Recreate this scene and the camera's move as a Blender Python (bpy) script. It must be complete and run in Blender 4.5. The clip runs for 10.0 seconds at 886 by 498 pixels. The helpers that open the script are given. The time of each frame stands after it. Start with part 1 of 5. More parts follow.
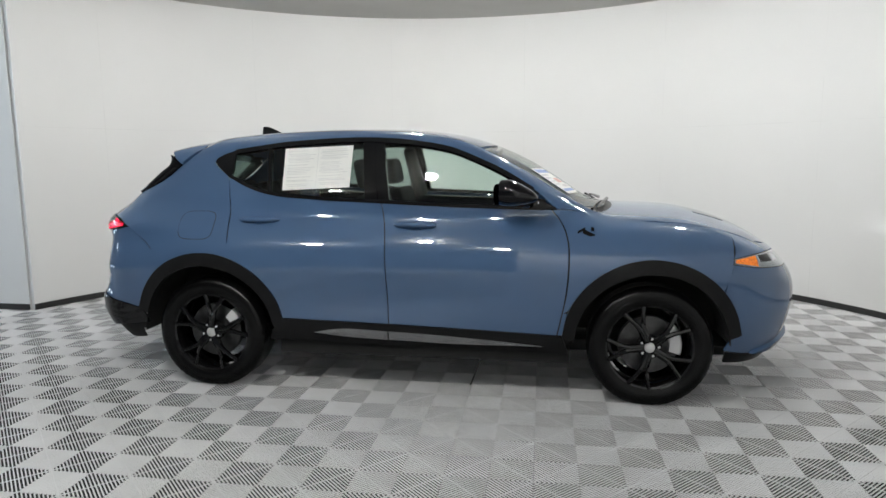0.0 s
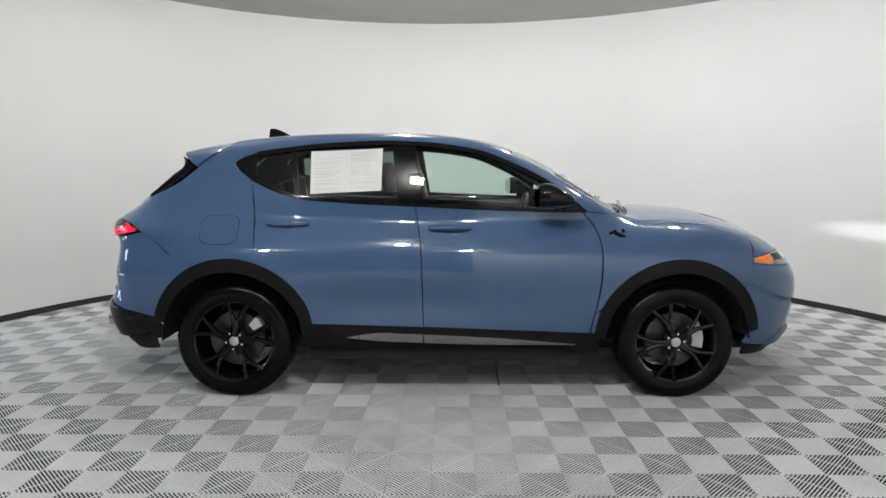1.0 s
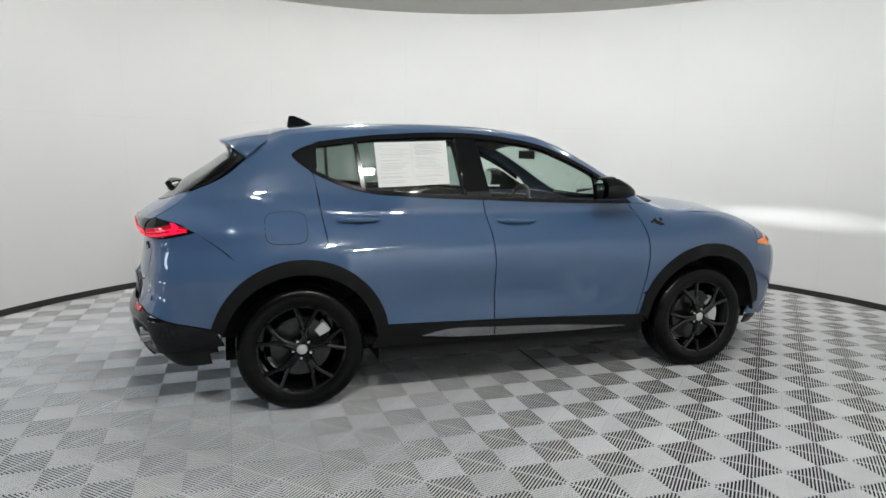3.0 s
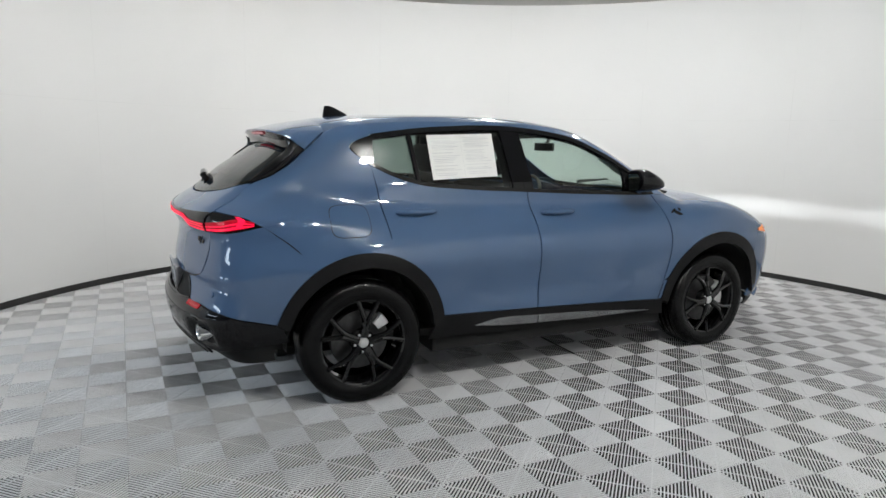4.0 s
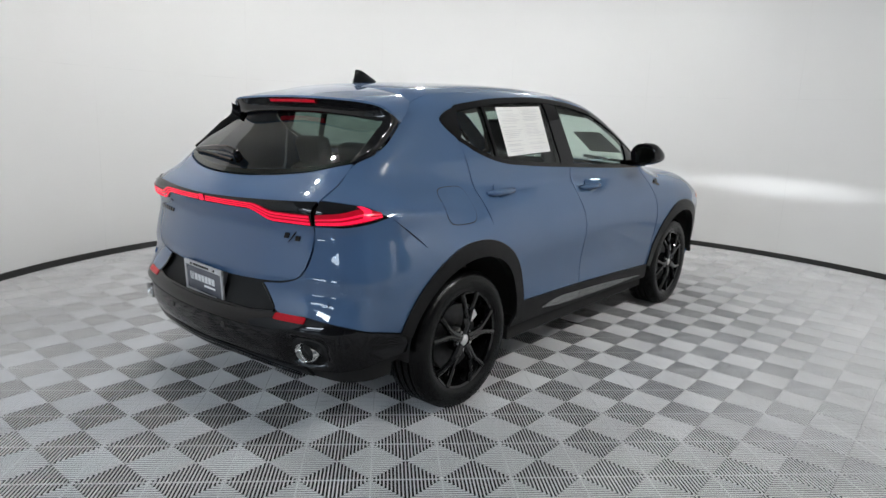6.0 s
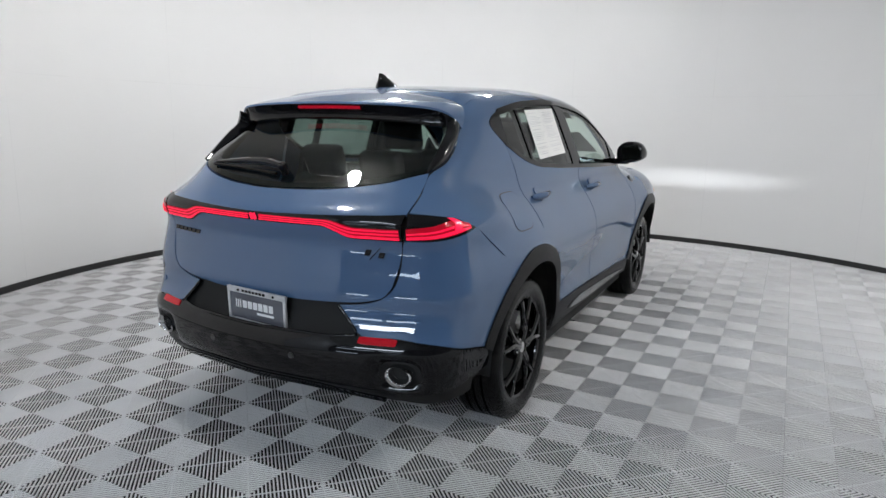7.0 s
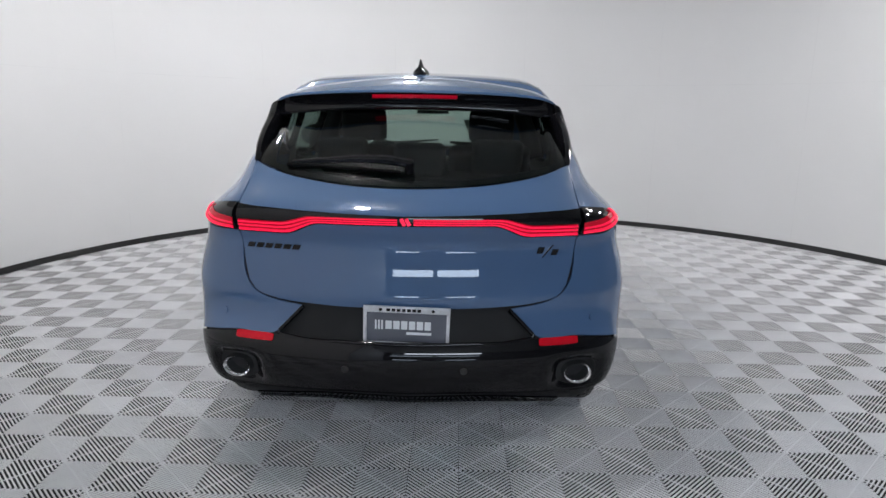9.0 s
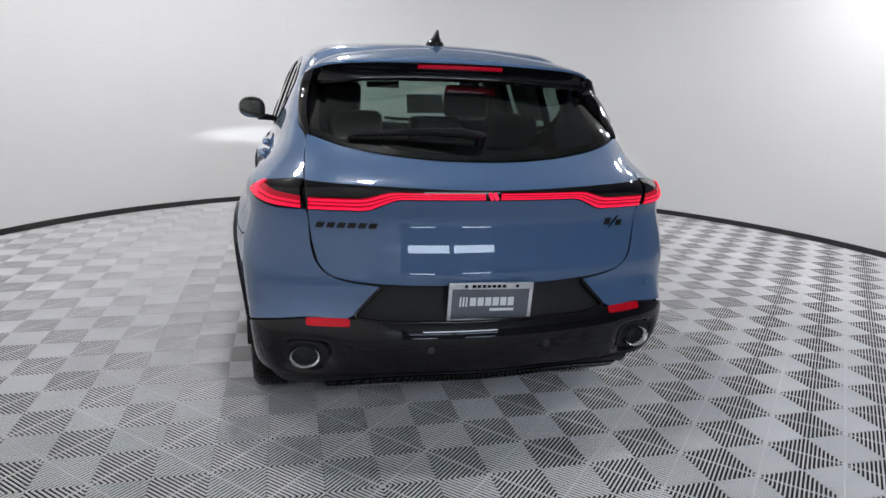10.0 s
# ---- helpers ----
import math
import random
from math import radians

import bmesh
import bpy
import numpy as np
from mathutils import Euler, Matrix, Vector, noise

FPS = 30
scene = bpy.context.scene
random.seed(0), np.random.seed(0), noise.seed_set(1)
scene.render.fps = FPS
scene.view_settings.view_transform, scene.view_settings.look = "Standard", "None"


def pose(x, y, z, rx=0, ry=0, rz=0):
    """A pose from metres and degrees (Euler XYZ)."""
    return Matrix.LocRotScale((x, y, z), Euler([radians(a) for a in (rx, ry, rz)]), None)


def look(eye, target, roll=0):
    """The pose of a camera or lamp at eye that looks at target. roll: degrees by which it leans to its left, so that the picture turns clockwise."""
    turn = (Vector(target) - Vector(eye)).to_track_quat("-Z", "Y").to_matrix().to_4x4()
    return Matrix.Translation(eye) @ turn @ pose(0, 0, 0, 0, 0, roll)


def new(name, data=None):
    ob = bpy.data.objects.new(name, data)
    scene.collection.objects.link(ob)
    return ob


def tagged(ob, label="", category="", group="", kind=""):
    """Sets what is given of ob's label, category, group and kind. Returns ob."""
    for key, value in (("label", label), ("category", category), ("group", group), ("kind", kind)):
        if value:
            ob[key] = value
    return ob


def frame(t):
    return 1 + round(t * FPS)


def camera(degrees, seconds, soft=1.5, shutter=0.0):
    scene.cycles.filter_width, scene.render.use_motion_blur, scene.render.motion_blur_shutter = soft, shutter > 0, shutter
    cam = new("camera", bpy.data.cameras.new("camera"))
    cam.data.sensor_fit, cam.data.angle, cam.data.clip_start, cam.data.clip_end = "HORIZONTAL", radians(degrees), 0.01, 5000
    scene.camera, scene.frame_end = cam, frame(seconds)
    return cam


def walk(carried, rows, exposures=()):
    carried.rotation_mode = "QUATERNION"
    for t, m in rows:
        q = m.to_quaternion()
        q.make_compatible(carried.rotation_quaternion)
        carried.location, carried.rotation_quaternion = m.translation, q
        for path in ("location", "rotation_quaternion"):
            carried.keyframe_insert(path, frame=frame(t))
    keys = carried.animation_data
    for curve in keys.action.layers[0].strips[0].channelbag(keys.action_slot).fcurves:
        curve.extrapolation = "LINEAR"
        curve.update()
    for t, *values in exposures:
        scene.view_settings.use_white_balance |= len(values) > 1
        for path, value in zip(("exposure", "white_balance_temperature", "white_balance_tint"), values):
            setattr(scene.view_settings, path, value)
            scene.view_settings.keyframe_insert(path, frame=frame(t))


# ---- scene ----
cam = camera(68.8, 10.0)
PATH = [
    (0, (0.707, -4.497, 1.408), (0.407, -2.54, 1.128), -0.4),
    (0.5, (0.351, -4.523, 1.385), (0.178, -2.545, 1.143), -0.2),
    (1, (-0.027, -4.596, 1.401), (-0.048, -2.613, 1.136), -0.0),
    (1.5, (-0.373, -4.58, 1.427), (-0.234, -2.605, 1.14), -0.2),
    (2, (-0.775, -4.536, 1.415), (-0.488, -2.574, 1.151), -0.2),
    (3.5, (-2.088, -4.214, 1.436), (-1.322, -2.395, 1.113), 1.1),
    (4, (-2.456, -4.07, 1.451), (-1.577, -2.306, 1.114), 1.3),
    (4.5, (-2.83, -3.754, 1.476), (-1.795, -2.083, 1.108), 2.2),
    (5, (-3.16, -3.424, 1.425), (-1.956, -1.875, 1.038), 3.3),
    (6.3, (-3.874, -2.449, 1.418), (-2.292, -1.291, 1.023), 1.9),
    (6.5, (-3.964, -2.308, 1.43), (-2.339, -1.206, 1.048), 1.8),
    (7, (-4.126, -1.887, 1.411), (-2.393, -0.97, 1.019), 1.0),
    (7.5, (-4.283, -1.47, 1.407), (-2.461, -0.757, 0.989), 1.1),
    (8, (-4.402, -1.027, 1.397), (-2.508, -0.523, 0.999), 1.2),
    (8.5, (-4.444, -0.562, 1.406), (-2.501, -0.32, 0.998), 0.8),
    (9, (-4.444, -0.173, 1.408), (-2.49, -0.139, 0.986), 0.8),
    (9.5, (-4.379, 0.256, 1.382), (-2.443, 0.044, 0.928), 1.1),
    (10, (-4.31, 0.706, 1.367), (-2.426, 0.231, 0.892), 1.9),
]
walk(cam, [(t, look(eye, target, roll)) for t, eye, target, roll in PATH], ((0.0, 0.04, 6480, 7), (2.0, 0.06, 6460, 7), (5.0, 0.09, 6420, 8), (6.5, 0.05, 6350, 9), (8.5, 0.03, 6250, 12), (10.0, 0.02, 6300, 12)))

# ---------------------------------------------------------------- light
world = bpy.data.worlds.new("hall_air")
scene.world = world
world.use_nodes = True
world.node_tree.nodes["Background"].inputs[0].default_value = (0.75, 0.8, 0.9, 1)
world.node_tree.nodes["Background"].inputs[1].default_value = 0.03
scene.view_settings.exposure = 0.0

ROOM = (-0.07, -0.49)      # centre of the round booth
RAD = 4.195                # its radius
CEIL = 3.10
TUNNEL_END, HALL_SIDE = -6.7, -7.0     # unseen end walls added round the booth's open side


def area_lamp(name, m, sx, sy, watts, colour=(1, 0.97, 0.92)):
    data = bpy.data.lights.new(name, "AREA")
    data.shape, data.size, data.size_y, data.energy, data.color = "RECTANGLE", sx, sy, watts, colour
    ob = new(name, data)
    ob.matrix_world = m
    return ob


# ---------------------------------------------------------------- materials
def material(name, colour, rough=0.5, metal=0.0, coat=0.0, vary=0.06, scale=6.0, bump=0.0, bump_scale=200.0, emit=0.0, coat_rough=0.03, ior=1.5, spec=0.5):
    m = bpy.data.materials.new(name)
    m.use_nodes = True
    nt = m.node_tree
    b = nt.nodes["Principled BSDF"]
    b.inputs["Roughness"].default_value = rough
    b.inputs["Metallic"].default_value = metal
    b.inputs["Coat Weight"].default_value = coat
    b.inputs["Coat Roughness"].default_value = coat_rough
    b.inputs["IOR"].default_value = ior
    b.inputs["Specular IOR Level"].default_value = spec
    co = nt.nodes.new("ShaderNodeTexCoord")
    big = nt.nodes.new("ShaderNodeTexNoise")
    big.inputs["Scale"].default_value = scale
    big.inputs["Detail"].default_value = 5
    nt.links.new(co.outputs["Object"], big.inputs["Vector"])
    ramp = nt.nodes.new("ShaderNodeMapRange")
    ramp.inputs["From Min"].default_value, ramp.inputs["From Max"].default_value = 0.3, 0.7
    ramp.inputs["To Min"].default_value, ramp.inputs["To Max"].default_value = 1 - vary, 1 + vary
    nt.links.new(big.outputs["Fac"], ramp.inputs["Value"])
    mul = nt.nodes.new("ShaderNodeMix")
    mul.data_type, mul.blend_type = "RGBA", "MULTIPLY"
    mul.inputs[0].default_value = 1
    mul.inputs[6].default_value = (*colour, 1)
    nt.links.new(ramp.outputs["Result"], mul.inputs[7])
    nt.links.new(mul.outputs[2], b.inputs["Base Color"])
    if bump:
        fine = nt.nodes.new("ShaderNodeTexNoise")
        fine.inputs["Scale"].default_value = bump_scale
        fine.inputs["Detail"].default_value = 3
        nt.links.new(co.outputs["Object"], fine.inputs["Vector"])
        bn = nt.nodes.new("ShaderNodeBump")
        bn.inputs["Strength"].default_value = bump
        bn.inputs["Distance"].default_value = 0.002
        nt.links.new(fine.outputs["Fac"], bn.inputs["Height"])
        nt.links.new(bn.outputs["Normal"], b.inputs["Normal"])
    if emit:
        b.inputs["Emission Color"].default_value = (*colour, 1)
        b.inputs["Emission Strength"].default_value = emit
    return m


def glass(name, tint, gloss=1.0, rough=0.0):
    m = bpy.data.materials.new(name)
    m.use_nodes = True
    nt = m.node_tree
    nt.nodes.clear()
    out = nt.nodes.new("ShaderNodeOutputMaterial")
    tr = nt.nodes.new("ShaderNodeBsdfTransparent")
    tr.inputs[0].default_value = (*tint, 1)
    gl = nt.nodes.new("ShaderNodeBsdfGlossy")
    gl.inputs["Roughness"].default_value = rough
    lw = nt.nodes.new("ShaderNodeLayerWeight")
    lw.inputs["Blend"].default_value = 0.5
    pw = nt.nodes.new("ShaderNodeMath")
    pw.operation = "POWER"
    pw.inputs[1].default_value = 4.5
    nt.links.new(lw.outputs["Facing"], pw.inputs[0])
    fr = nt.nodes.new("ShaderNodeMath")
    fr.operation = "MULTIPLY_ADD"
    fr.inputs[1].default_value, fr.inputs[2].default_value = 0.90, 0.06
    nt.links.new(pw.outputs[0], fr.inputs[0])
    mix = nt.nodes.new("ShaderNodeMixShader")
    nt.links.new(fr.outputs[0], mix.inputs[0])
    nt.links.new(tr.outputs[0], mix.inputs[1])
    nt.links.new(gl.outputs[0], mix.inputs[2])
    nt.links.new(mix.outputs[0], out.inputs[0])
    return m


PAINT = material("blue_paint", (0.056, 0.108, 0.208), 0.5, 0.0, 1.0, 0.02, 3.0, spec=0.05, coat_rough=0.012)
PAINT.node_tree.nodes["Principled BSDF"].inputs["Coat IOR"].default_value = 1.7
GLOSS_BLACK = material("gloss_black_paint", (0.004, 0.004, 0.005), 0.02, 0, 0.0, 0.1, spec=0.36)
TRIM_BLACK = material("trim_black", (0.007, 0.007, 0.008), 0.08, 0, 0.0, 0.1, spec=0.3)
CLADDING = material("grained_black_plastic", (0.010, 0.010, 0.0105), 0.38, 0, 0.0, 0.12, 10, 0.15, 900, spec=0.15)
UNDER = material("underbody_black", (0.006, 0.006, 0.006), 0.8, 0, 0, 0.2)
RUBBER = material("tyre_rubber", (0.003, 0.003, 0.0032), 0.26, 0, 0, 0.25, 12, 0.06, 300, spec=0.22)
RIM = material("gloss_black_alloy", (0.004, 0.004, 0.0045), 0.08, 0, 0.35, 0.1, spec=0.4)
STEEL = material("brake_steel", (0.09, 0.09, 0.09), 0.35, 1.0, 0, 0.15, 30)
SILVER = material("silver_caliper", (0.7, 0.7, 0.7), 0.35, 0.4, 0, 0.1)
CHROME = material("chrome", (0.75, 0.75, 0.75), 0.08, 1.0, 0, 0.03)
PIPE_DARK = material("exhaust_soot", (0.01, 0.01, 0.01), 0.7, 0, 0, 0.2)
# unlit reflector; a little emission stands for the light it throws back
RED_LENS = material("red_reflector_glow", (0.42, 0.004, 0.012), 0.12, 0, 0.0, 0.1, 60, emit=0.10, spec=0.3)
RED_DIM = material("red_lamp_glow", (0.40, 0.003, 0.016), 0.10, 0, 0.0, 0.05, 40, emit=0.32, spec=0.35)
RED_LINE = material("red_light_guide", (0.92, 0.010, 0.06), 0.2, 0, 0.0, 0.03, 40, emit=0.62, spec=0.3)
AMBER = material("amber_lens", (0.8, 0.2, 0.015), 0.12, 0, 0.3, 0.3, 90, emit=0.22)
LENS_GREY = material("headlamp_reflector", (0.28, 0.3, 0.32), 0.15, 0.7, 1.0, 0.25, 30)
BLADE = material("satin_sill_blade", (0.36, 0.36, 0.37), 0.24, 0.9, 0.3, 0.1)
SEAT = material("dark_seat_cloth", (0.016, 0.016, 0.017), 0.85, 0, 0, 0.2, 20, 0.3, 500)
DASH = material("dark_dash_plastic", (0.014, 0.014, 0.015), 0.6, 0, 0, 0.15)
LINER = material("grey_headliner", (0.16, 0.16, 0.155), 0.9, 0, 0, 0.08)
PAPER = material("white_paper", (0.78, 0.78, 0.76), 0.7, 0, 0, 0.03)
INK = material("grey_print", (0.60, 0.60, 0.61), 0.8, 0, 0, 0.1)
INK_BLUE = material("blue_print", (0.30, 0.40, 0.64), 0.7, 0, 0, 0.1)
INK_RED = material("red_print", (0.66, 0.42, 0.38), 0.7, 0, 0, 0.1)
PLATE_DARK = material("plate_dark_face", (0.10, 0.105, 0.125), 0.25, 0, 0.5, 0.15)
PLATE_WHITE = material("plate_white_print", (0.7, 0.71, 0.73), 0.4, 0, 0.3, 0.05)
PLATE_FRAME = material("brushed_plate_frame", (0.62, 0.62, 0.64), 0.30, 0.4, 0, 0.15, 30)
GLASS_DARK = glass("privacy_glass", (0.42, 0.50, 0.47))
GLASS_BACK = glass("rear_privacy_glass", (0.30, 0.38, 0.35))
GLASS_LIGHT = glass("green_tint_glass", (0.80, 0.90, 0.85))
GLASS_CLEAR = glass("clear_lens", (0.9, 0.9, 0.9))
MIRROR = material("mirror_glass", (0.55, 0.60, 0.58), 0.02, 1.0, 0, 0.0)

WALL = material("white_wall_paint", (0.70, 0.695, 0.69), 0.62, 0, 0, 0.025, 0.7, 0.05, 60)
SEAM = material("wall_seam_filler", (0.675, 0.67, 0.665), 0.7, 0, 0, 0.05, 4)
CEILING = material("grey_ceiling_fabric", (0.5, 0.495, 0.47), 0.85, 0, 0, 0.05, 1.2)
BASE = material("black_base_rubber", (0.02, 0.02, 0.02), 0.5, 0, 0, 0.2)
# near-black so that the shade between the ribs is in the colour
SUBFLOOR_SHADE = material("subfloor_gap_shade", (0.005, 0.005, 0.005), 0.9, 0, 0, 0.3)
# dim grey of the unseen hall, keeps reflections in the car dark
HALL = material("unseen_hall_grey", (0.22, 0.23, 0.25), 0.8, 0, 0, 0.1, 1.0)


def tile_material():
    m = material("grey_rib_plastic", (0.63, 0.63, 0.635), 0.30, 0, 0, 0.08, 2.5, 0.05, 120, spec=0.3)
    nt = m.node_tree
    info = nt.nodes.new("ShaderNodeObjectInfo")
    rng = nt.nodes.new("ShaderNodeMapRange")
    rng.inputs["To Min"].default_value, rng.inputs["To Max"].default_value = 0.93, 1.05
    nt.links.new(info.outputs["Random"], rng.inputs["Value"])
    b = nt.nodes["Principled BSDF"]
    old = b.inputs["Base Color"].links[0].from_socket
    mul = nt.nodes.new("ShaderNodeMix")
    mul.data_type, mul.blend_type = "RGBA", "MULTIPLY"
    mul.inputs[0].default_value = 1
    nt.links.new(old, mul.inputs[6])
    nt.links.new(rng.outputs["Result"], mul.inputs[7])
    nt.links.new(mul.outputs[2], b.inputs["Base Color"])
    return m


TILE = tile_material()


def lamp_material(name, colour, strength):
    m = bpy.data.materials.new(name)
    m.use_nodes = True
    nt = m.node_tree
    nt.nodes.clear()
    out = nt.nodes.new("ShaderNodeOutputMaterial")
    em = nt.nodes.new("ShaderNodeEmission")
    em.inputs[0].default_value, em.inputs[1].default_value = (*colour, 1), strength
    nt.links.new(em.outputs[0], out.inputs[0])
    return m


LAMP_FACE = lamp_material("lamp_diffuser", (1.0, 0.985, 0.965), 540.0)
DAY_FACE = lamp_material("daylight_pane", (0.72, 0.85, 1.0), 8.0)


# ---------------------------------------------------------------- mesh helpers
def finish(bm, name, mat, parent=None, label="", smooth=True, angle=40):
    me = bpy.data.meshes.new(name)
    bm.normal_update()
    bm.to_mesh(me)
    bm.free()
    me.materials.append(mat)
    if smooth:
        me.shade_smooth()
        me.set_sharp_from_angle(angle=radians(angle))
    ob = new(name, me)
    if parent is not None:
        ob.parent = parent
    if label:
        tagged(ob, label)
    return ob


def part(name, bm, mat, parent, label=""):
    return finish(bm, name, mat, parent, label)


def add_box(bm, x0, x1, y0, y1, z0, z1, bevel=0.0, m=None):
    mat = Matrix.Translation(((x0 + x1) / 2, (y0 + y1) / 2, (z0 + z1) / 2)) @ Matrix.Diagonal((abs(x1 - x0), abs(y1 - y0), abs(z1 - z0), 1))
    got = bmesh.ops.create_cube(bm, size=1, matrix=(m @ mat) if m else mat)
    if bevel:
        edges = list({e for v in got["verts"] for e in v.link_edges})
        bmesh.ops.bevel(bm, geom=edges, offset=bevel, segments=2, affect="EDGES", profile=0.6)
    return bm


def box(name, dims, mat, parent=None, label="", bevel=0.004, m=None):
    return finish(add_box(bmesh.new(), *dims, bevel=bevel, m=m), name, mat, parent, label)


def revolve(profile, seg=48, axis="y", closed=False, mod=None):
    """Turn (radius, along) pairs round the axis."""
    bm = bmesh.new()
    rings = []
    for k in range(seg):
        a = 2 * math.pi * k / seg
        ring = []
        for i, (r, h) in enumerate(profile):
            rr = r + (mod(i, k) if mod else 0)
            p = (rr * math.cos(a), h, rr * math.sin(a)) if axis == "y" else (rr * math.cos(a), rr * math.sin(a), h)
            ring.append(bm.verts.new(p))
        rings.append(ring)
    n = len(profile)
    for k in range(seg):
        a, b = rings[k], rings[(k + 1) % seg]
        for i in range(n if closed else n - 1):
            j = (i + 1) % n
            bm.faces.new((a[i], a[j], b[j], b[i]))
    bmesh.ops.remove_doubles(bm, verts=bm.verts, dist=1e-6)
    bmesh.ops.recalc_face_normals(bm, faces=bm.faces)
    return bm


def tube(points, radius, seg=8, caps=True):
    """A round bar along points; radius may be a list."""
    bm = bmesh.new()
    pts = [Vector(p) for p in points]
    rings = []
    for i, p in enumerate(pts):
        d = (pts[min(i + 1, len(pts) - 1)] - pts[max(i - 1, 0)]).normalized()
        side = d.cross(Vector((0, 0, 1)))
        side = side.normalized() if side.length > 1e-4 else Vector((1, 0, 0))
        up = side.cross(d)
        r = radius[i] if isinstance(radius, (list, tuple)) else radius
        rings.append([bm.verts.new(p + r * (math.cos(2 * math.pi * k / seg) * side + math.sin(2 * math.pi * k / seg) * up)) for k in range(seg)])
    for a, b in zip(rings, rings[1:]):
        for k in range(seg):
            bm.faces.new((a[k], a[(k + 1) % seg], b[(k + 1) % seg], b[k]))
    if caps:
        bm.faces.new(rings[0][::-1])
        bm.faces.new(rings[-1])
    bmesh.ops.recalc_face_normals(bm, faces=bm.faces)
    return bm


def merge(*parts):
    out = bmesh.new()
    for b in parts:
        me = bpy.data.meshes.new("tmp")
        b.to_mesh(me)
        b.free()
        out.from_mesh(me)
        bpy.data.meshes.remove(me)
    return out


# ---------------------------------------------------------------- the booth
def booth():
    cx, cy = ROOM
    seg = 150
    a1, a0 = radians(-86), radians(161.2)                    # the booth stands open between these, towards the hall
    angles = [a1 + (a0 - a1) * k / seg for k in range(seg + 1)]
    line = [(cx + RAD * math.cos(a), cy + RAD * math.sin(a)) for a in angles]

    def ribbon(name, z0, z1, off0, off1, mat, label, kind="structure"):
        bm = bmesh.new()
        rows = []
        for i, (x, y) in enumerate(line):
            p0, p1 = Vector(line[max(i - 1, 0)]), Vector(line[min(i + 1, len(line) - 1)])
            d = (p1 - p0).normalized()
            n = Vector((d.y, -d.x))                        # outwards
            q = Vector((x, y))
            rows.append([bm.verts.new((*(q + n * o), z)) for o, z in ((off0, z0), (off0, z1), (off1, z1), (off1, z0))])
        for a, b in zip(rows, rows[1:]):
            for k in range(4):
                bm.faces.new((a[k], a[(k + 1) % 4], b[(k + 1) % 4], b[k]))
        bm.faces.new(rows[0])
        bm.faces.new(rows[-1][::-1])
        bmesh.ops.recalc_face_normals(bm, faces=bm.faces)
        return tagged(finish(bm, name, mat), label, "wall", kind=kind)

    wall = ribbon("wall_round", -0.02, CEIL + 0.12, 0.0, 0.12, WALL, "smooth white curved wall of a round photo booth")
    ribbon("baseboard", 0.0, 0.055, -0.014, 0.0, BASE, "black rubber skirting along the curved white wall")
    # joints of the wall's panels: shallow filled seams
    for zc in (1.72,):
        bm = bmesh.new()
        for (xa, ya), (xb, yb) in zip(line, line[1:]):
            k = (RAD - 0.0012) / RAD
            q = [(cx + (x - cx) * k, cy + (y - cy) * k) for x, y in ((xa, ya), (xb, yb))]
            bm.faces.new([bm.verts.new(v) for v in ((*q[0], zc - 0.003), (*q[1], zc - 0.003), (*q[1], zc + 0.003), (*q[0], zc + 0.003))])
        finish(bm, "panel_joint", SEAM, wall)
    for k in range(11):
        a = angles[0] + (angles[-1] - angles[0]) * (k + 0.5) / 11
        bm = bmesh.new()
        r = RAD - 0.0012
        w = 0.003 / RAD
        bm.faces.new([bm.verts.new((cx + r * math.cos(b), cy + r * math.sin(b), z)) for b, z in ((a - w, 0.06), (a + w, 0.06), (a + w, CEIL), (a - w, CEIL))])
        finish(bm, "panel_joint", SEAM, wall)
    # ceiling over booth and drive-in
    bm = bmesh.new()
    add_box(bm, TUNNEL_END - 0.2, cx + RAD + 0.3, HALL_SIDE - 0.2, cy + RAD + 0.3, CEIL, CEIL + 0.1)
    tagged(finish(bm, "ceiling", CEILING, smooth=False), "flat matt grey ceiling over the booth", "ceiling", kind="structure")
    # unseen hall walls, added for dark reflections, and a door of glazed strips
    (xa, ya), (xb, yb) = line[0], line[-1]
    x0, x1, y0, y1 = TUNNEL_END, xa + 0.15, HALL_SIDE, yb
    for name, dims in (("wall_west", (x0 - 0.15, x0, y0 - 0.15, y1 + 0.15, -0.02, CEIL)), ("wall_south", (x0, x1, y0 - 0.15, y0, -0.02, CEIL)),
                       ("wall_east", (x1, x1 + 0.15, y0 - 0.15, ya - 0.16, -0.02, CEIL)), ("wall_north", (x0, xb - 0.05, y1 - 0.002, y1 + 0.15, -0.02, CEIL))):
        tagged(box(name, dims, WALL if name == "wall_north" else HALL, bevel=0), "white painted wall beside the booth" if name == "wall_north" else "unseen dim grey hall wall, added to keep the car's reflections dark", "wall", kind="structure")
    tagged(box("baseboard", (x0, xb - 0.05, y1 - 0.016, y1 - 0.002, 0.0, 0.055), BASE, bevel=0), "black rubber skirting along the white wall", "skirting", kind="structure")
    # out of view; the panes' heights place their reflections on the tailgate
    door = tagged(new("door_1"), "unseen grey drive-in door with lit window panes, set for reflections in the tail", "door", kind="structure")
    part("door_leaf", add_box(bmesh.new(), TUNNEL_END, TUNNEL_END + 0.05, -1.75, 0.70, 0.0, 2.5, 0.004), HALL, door)
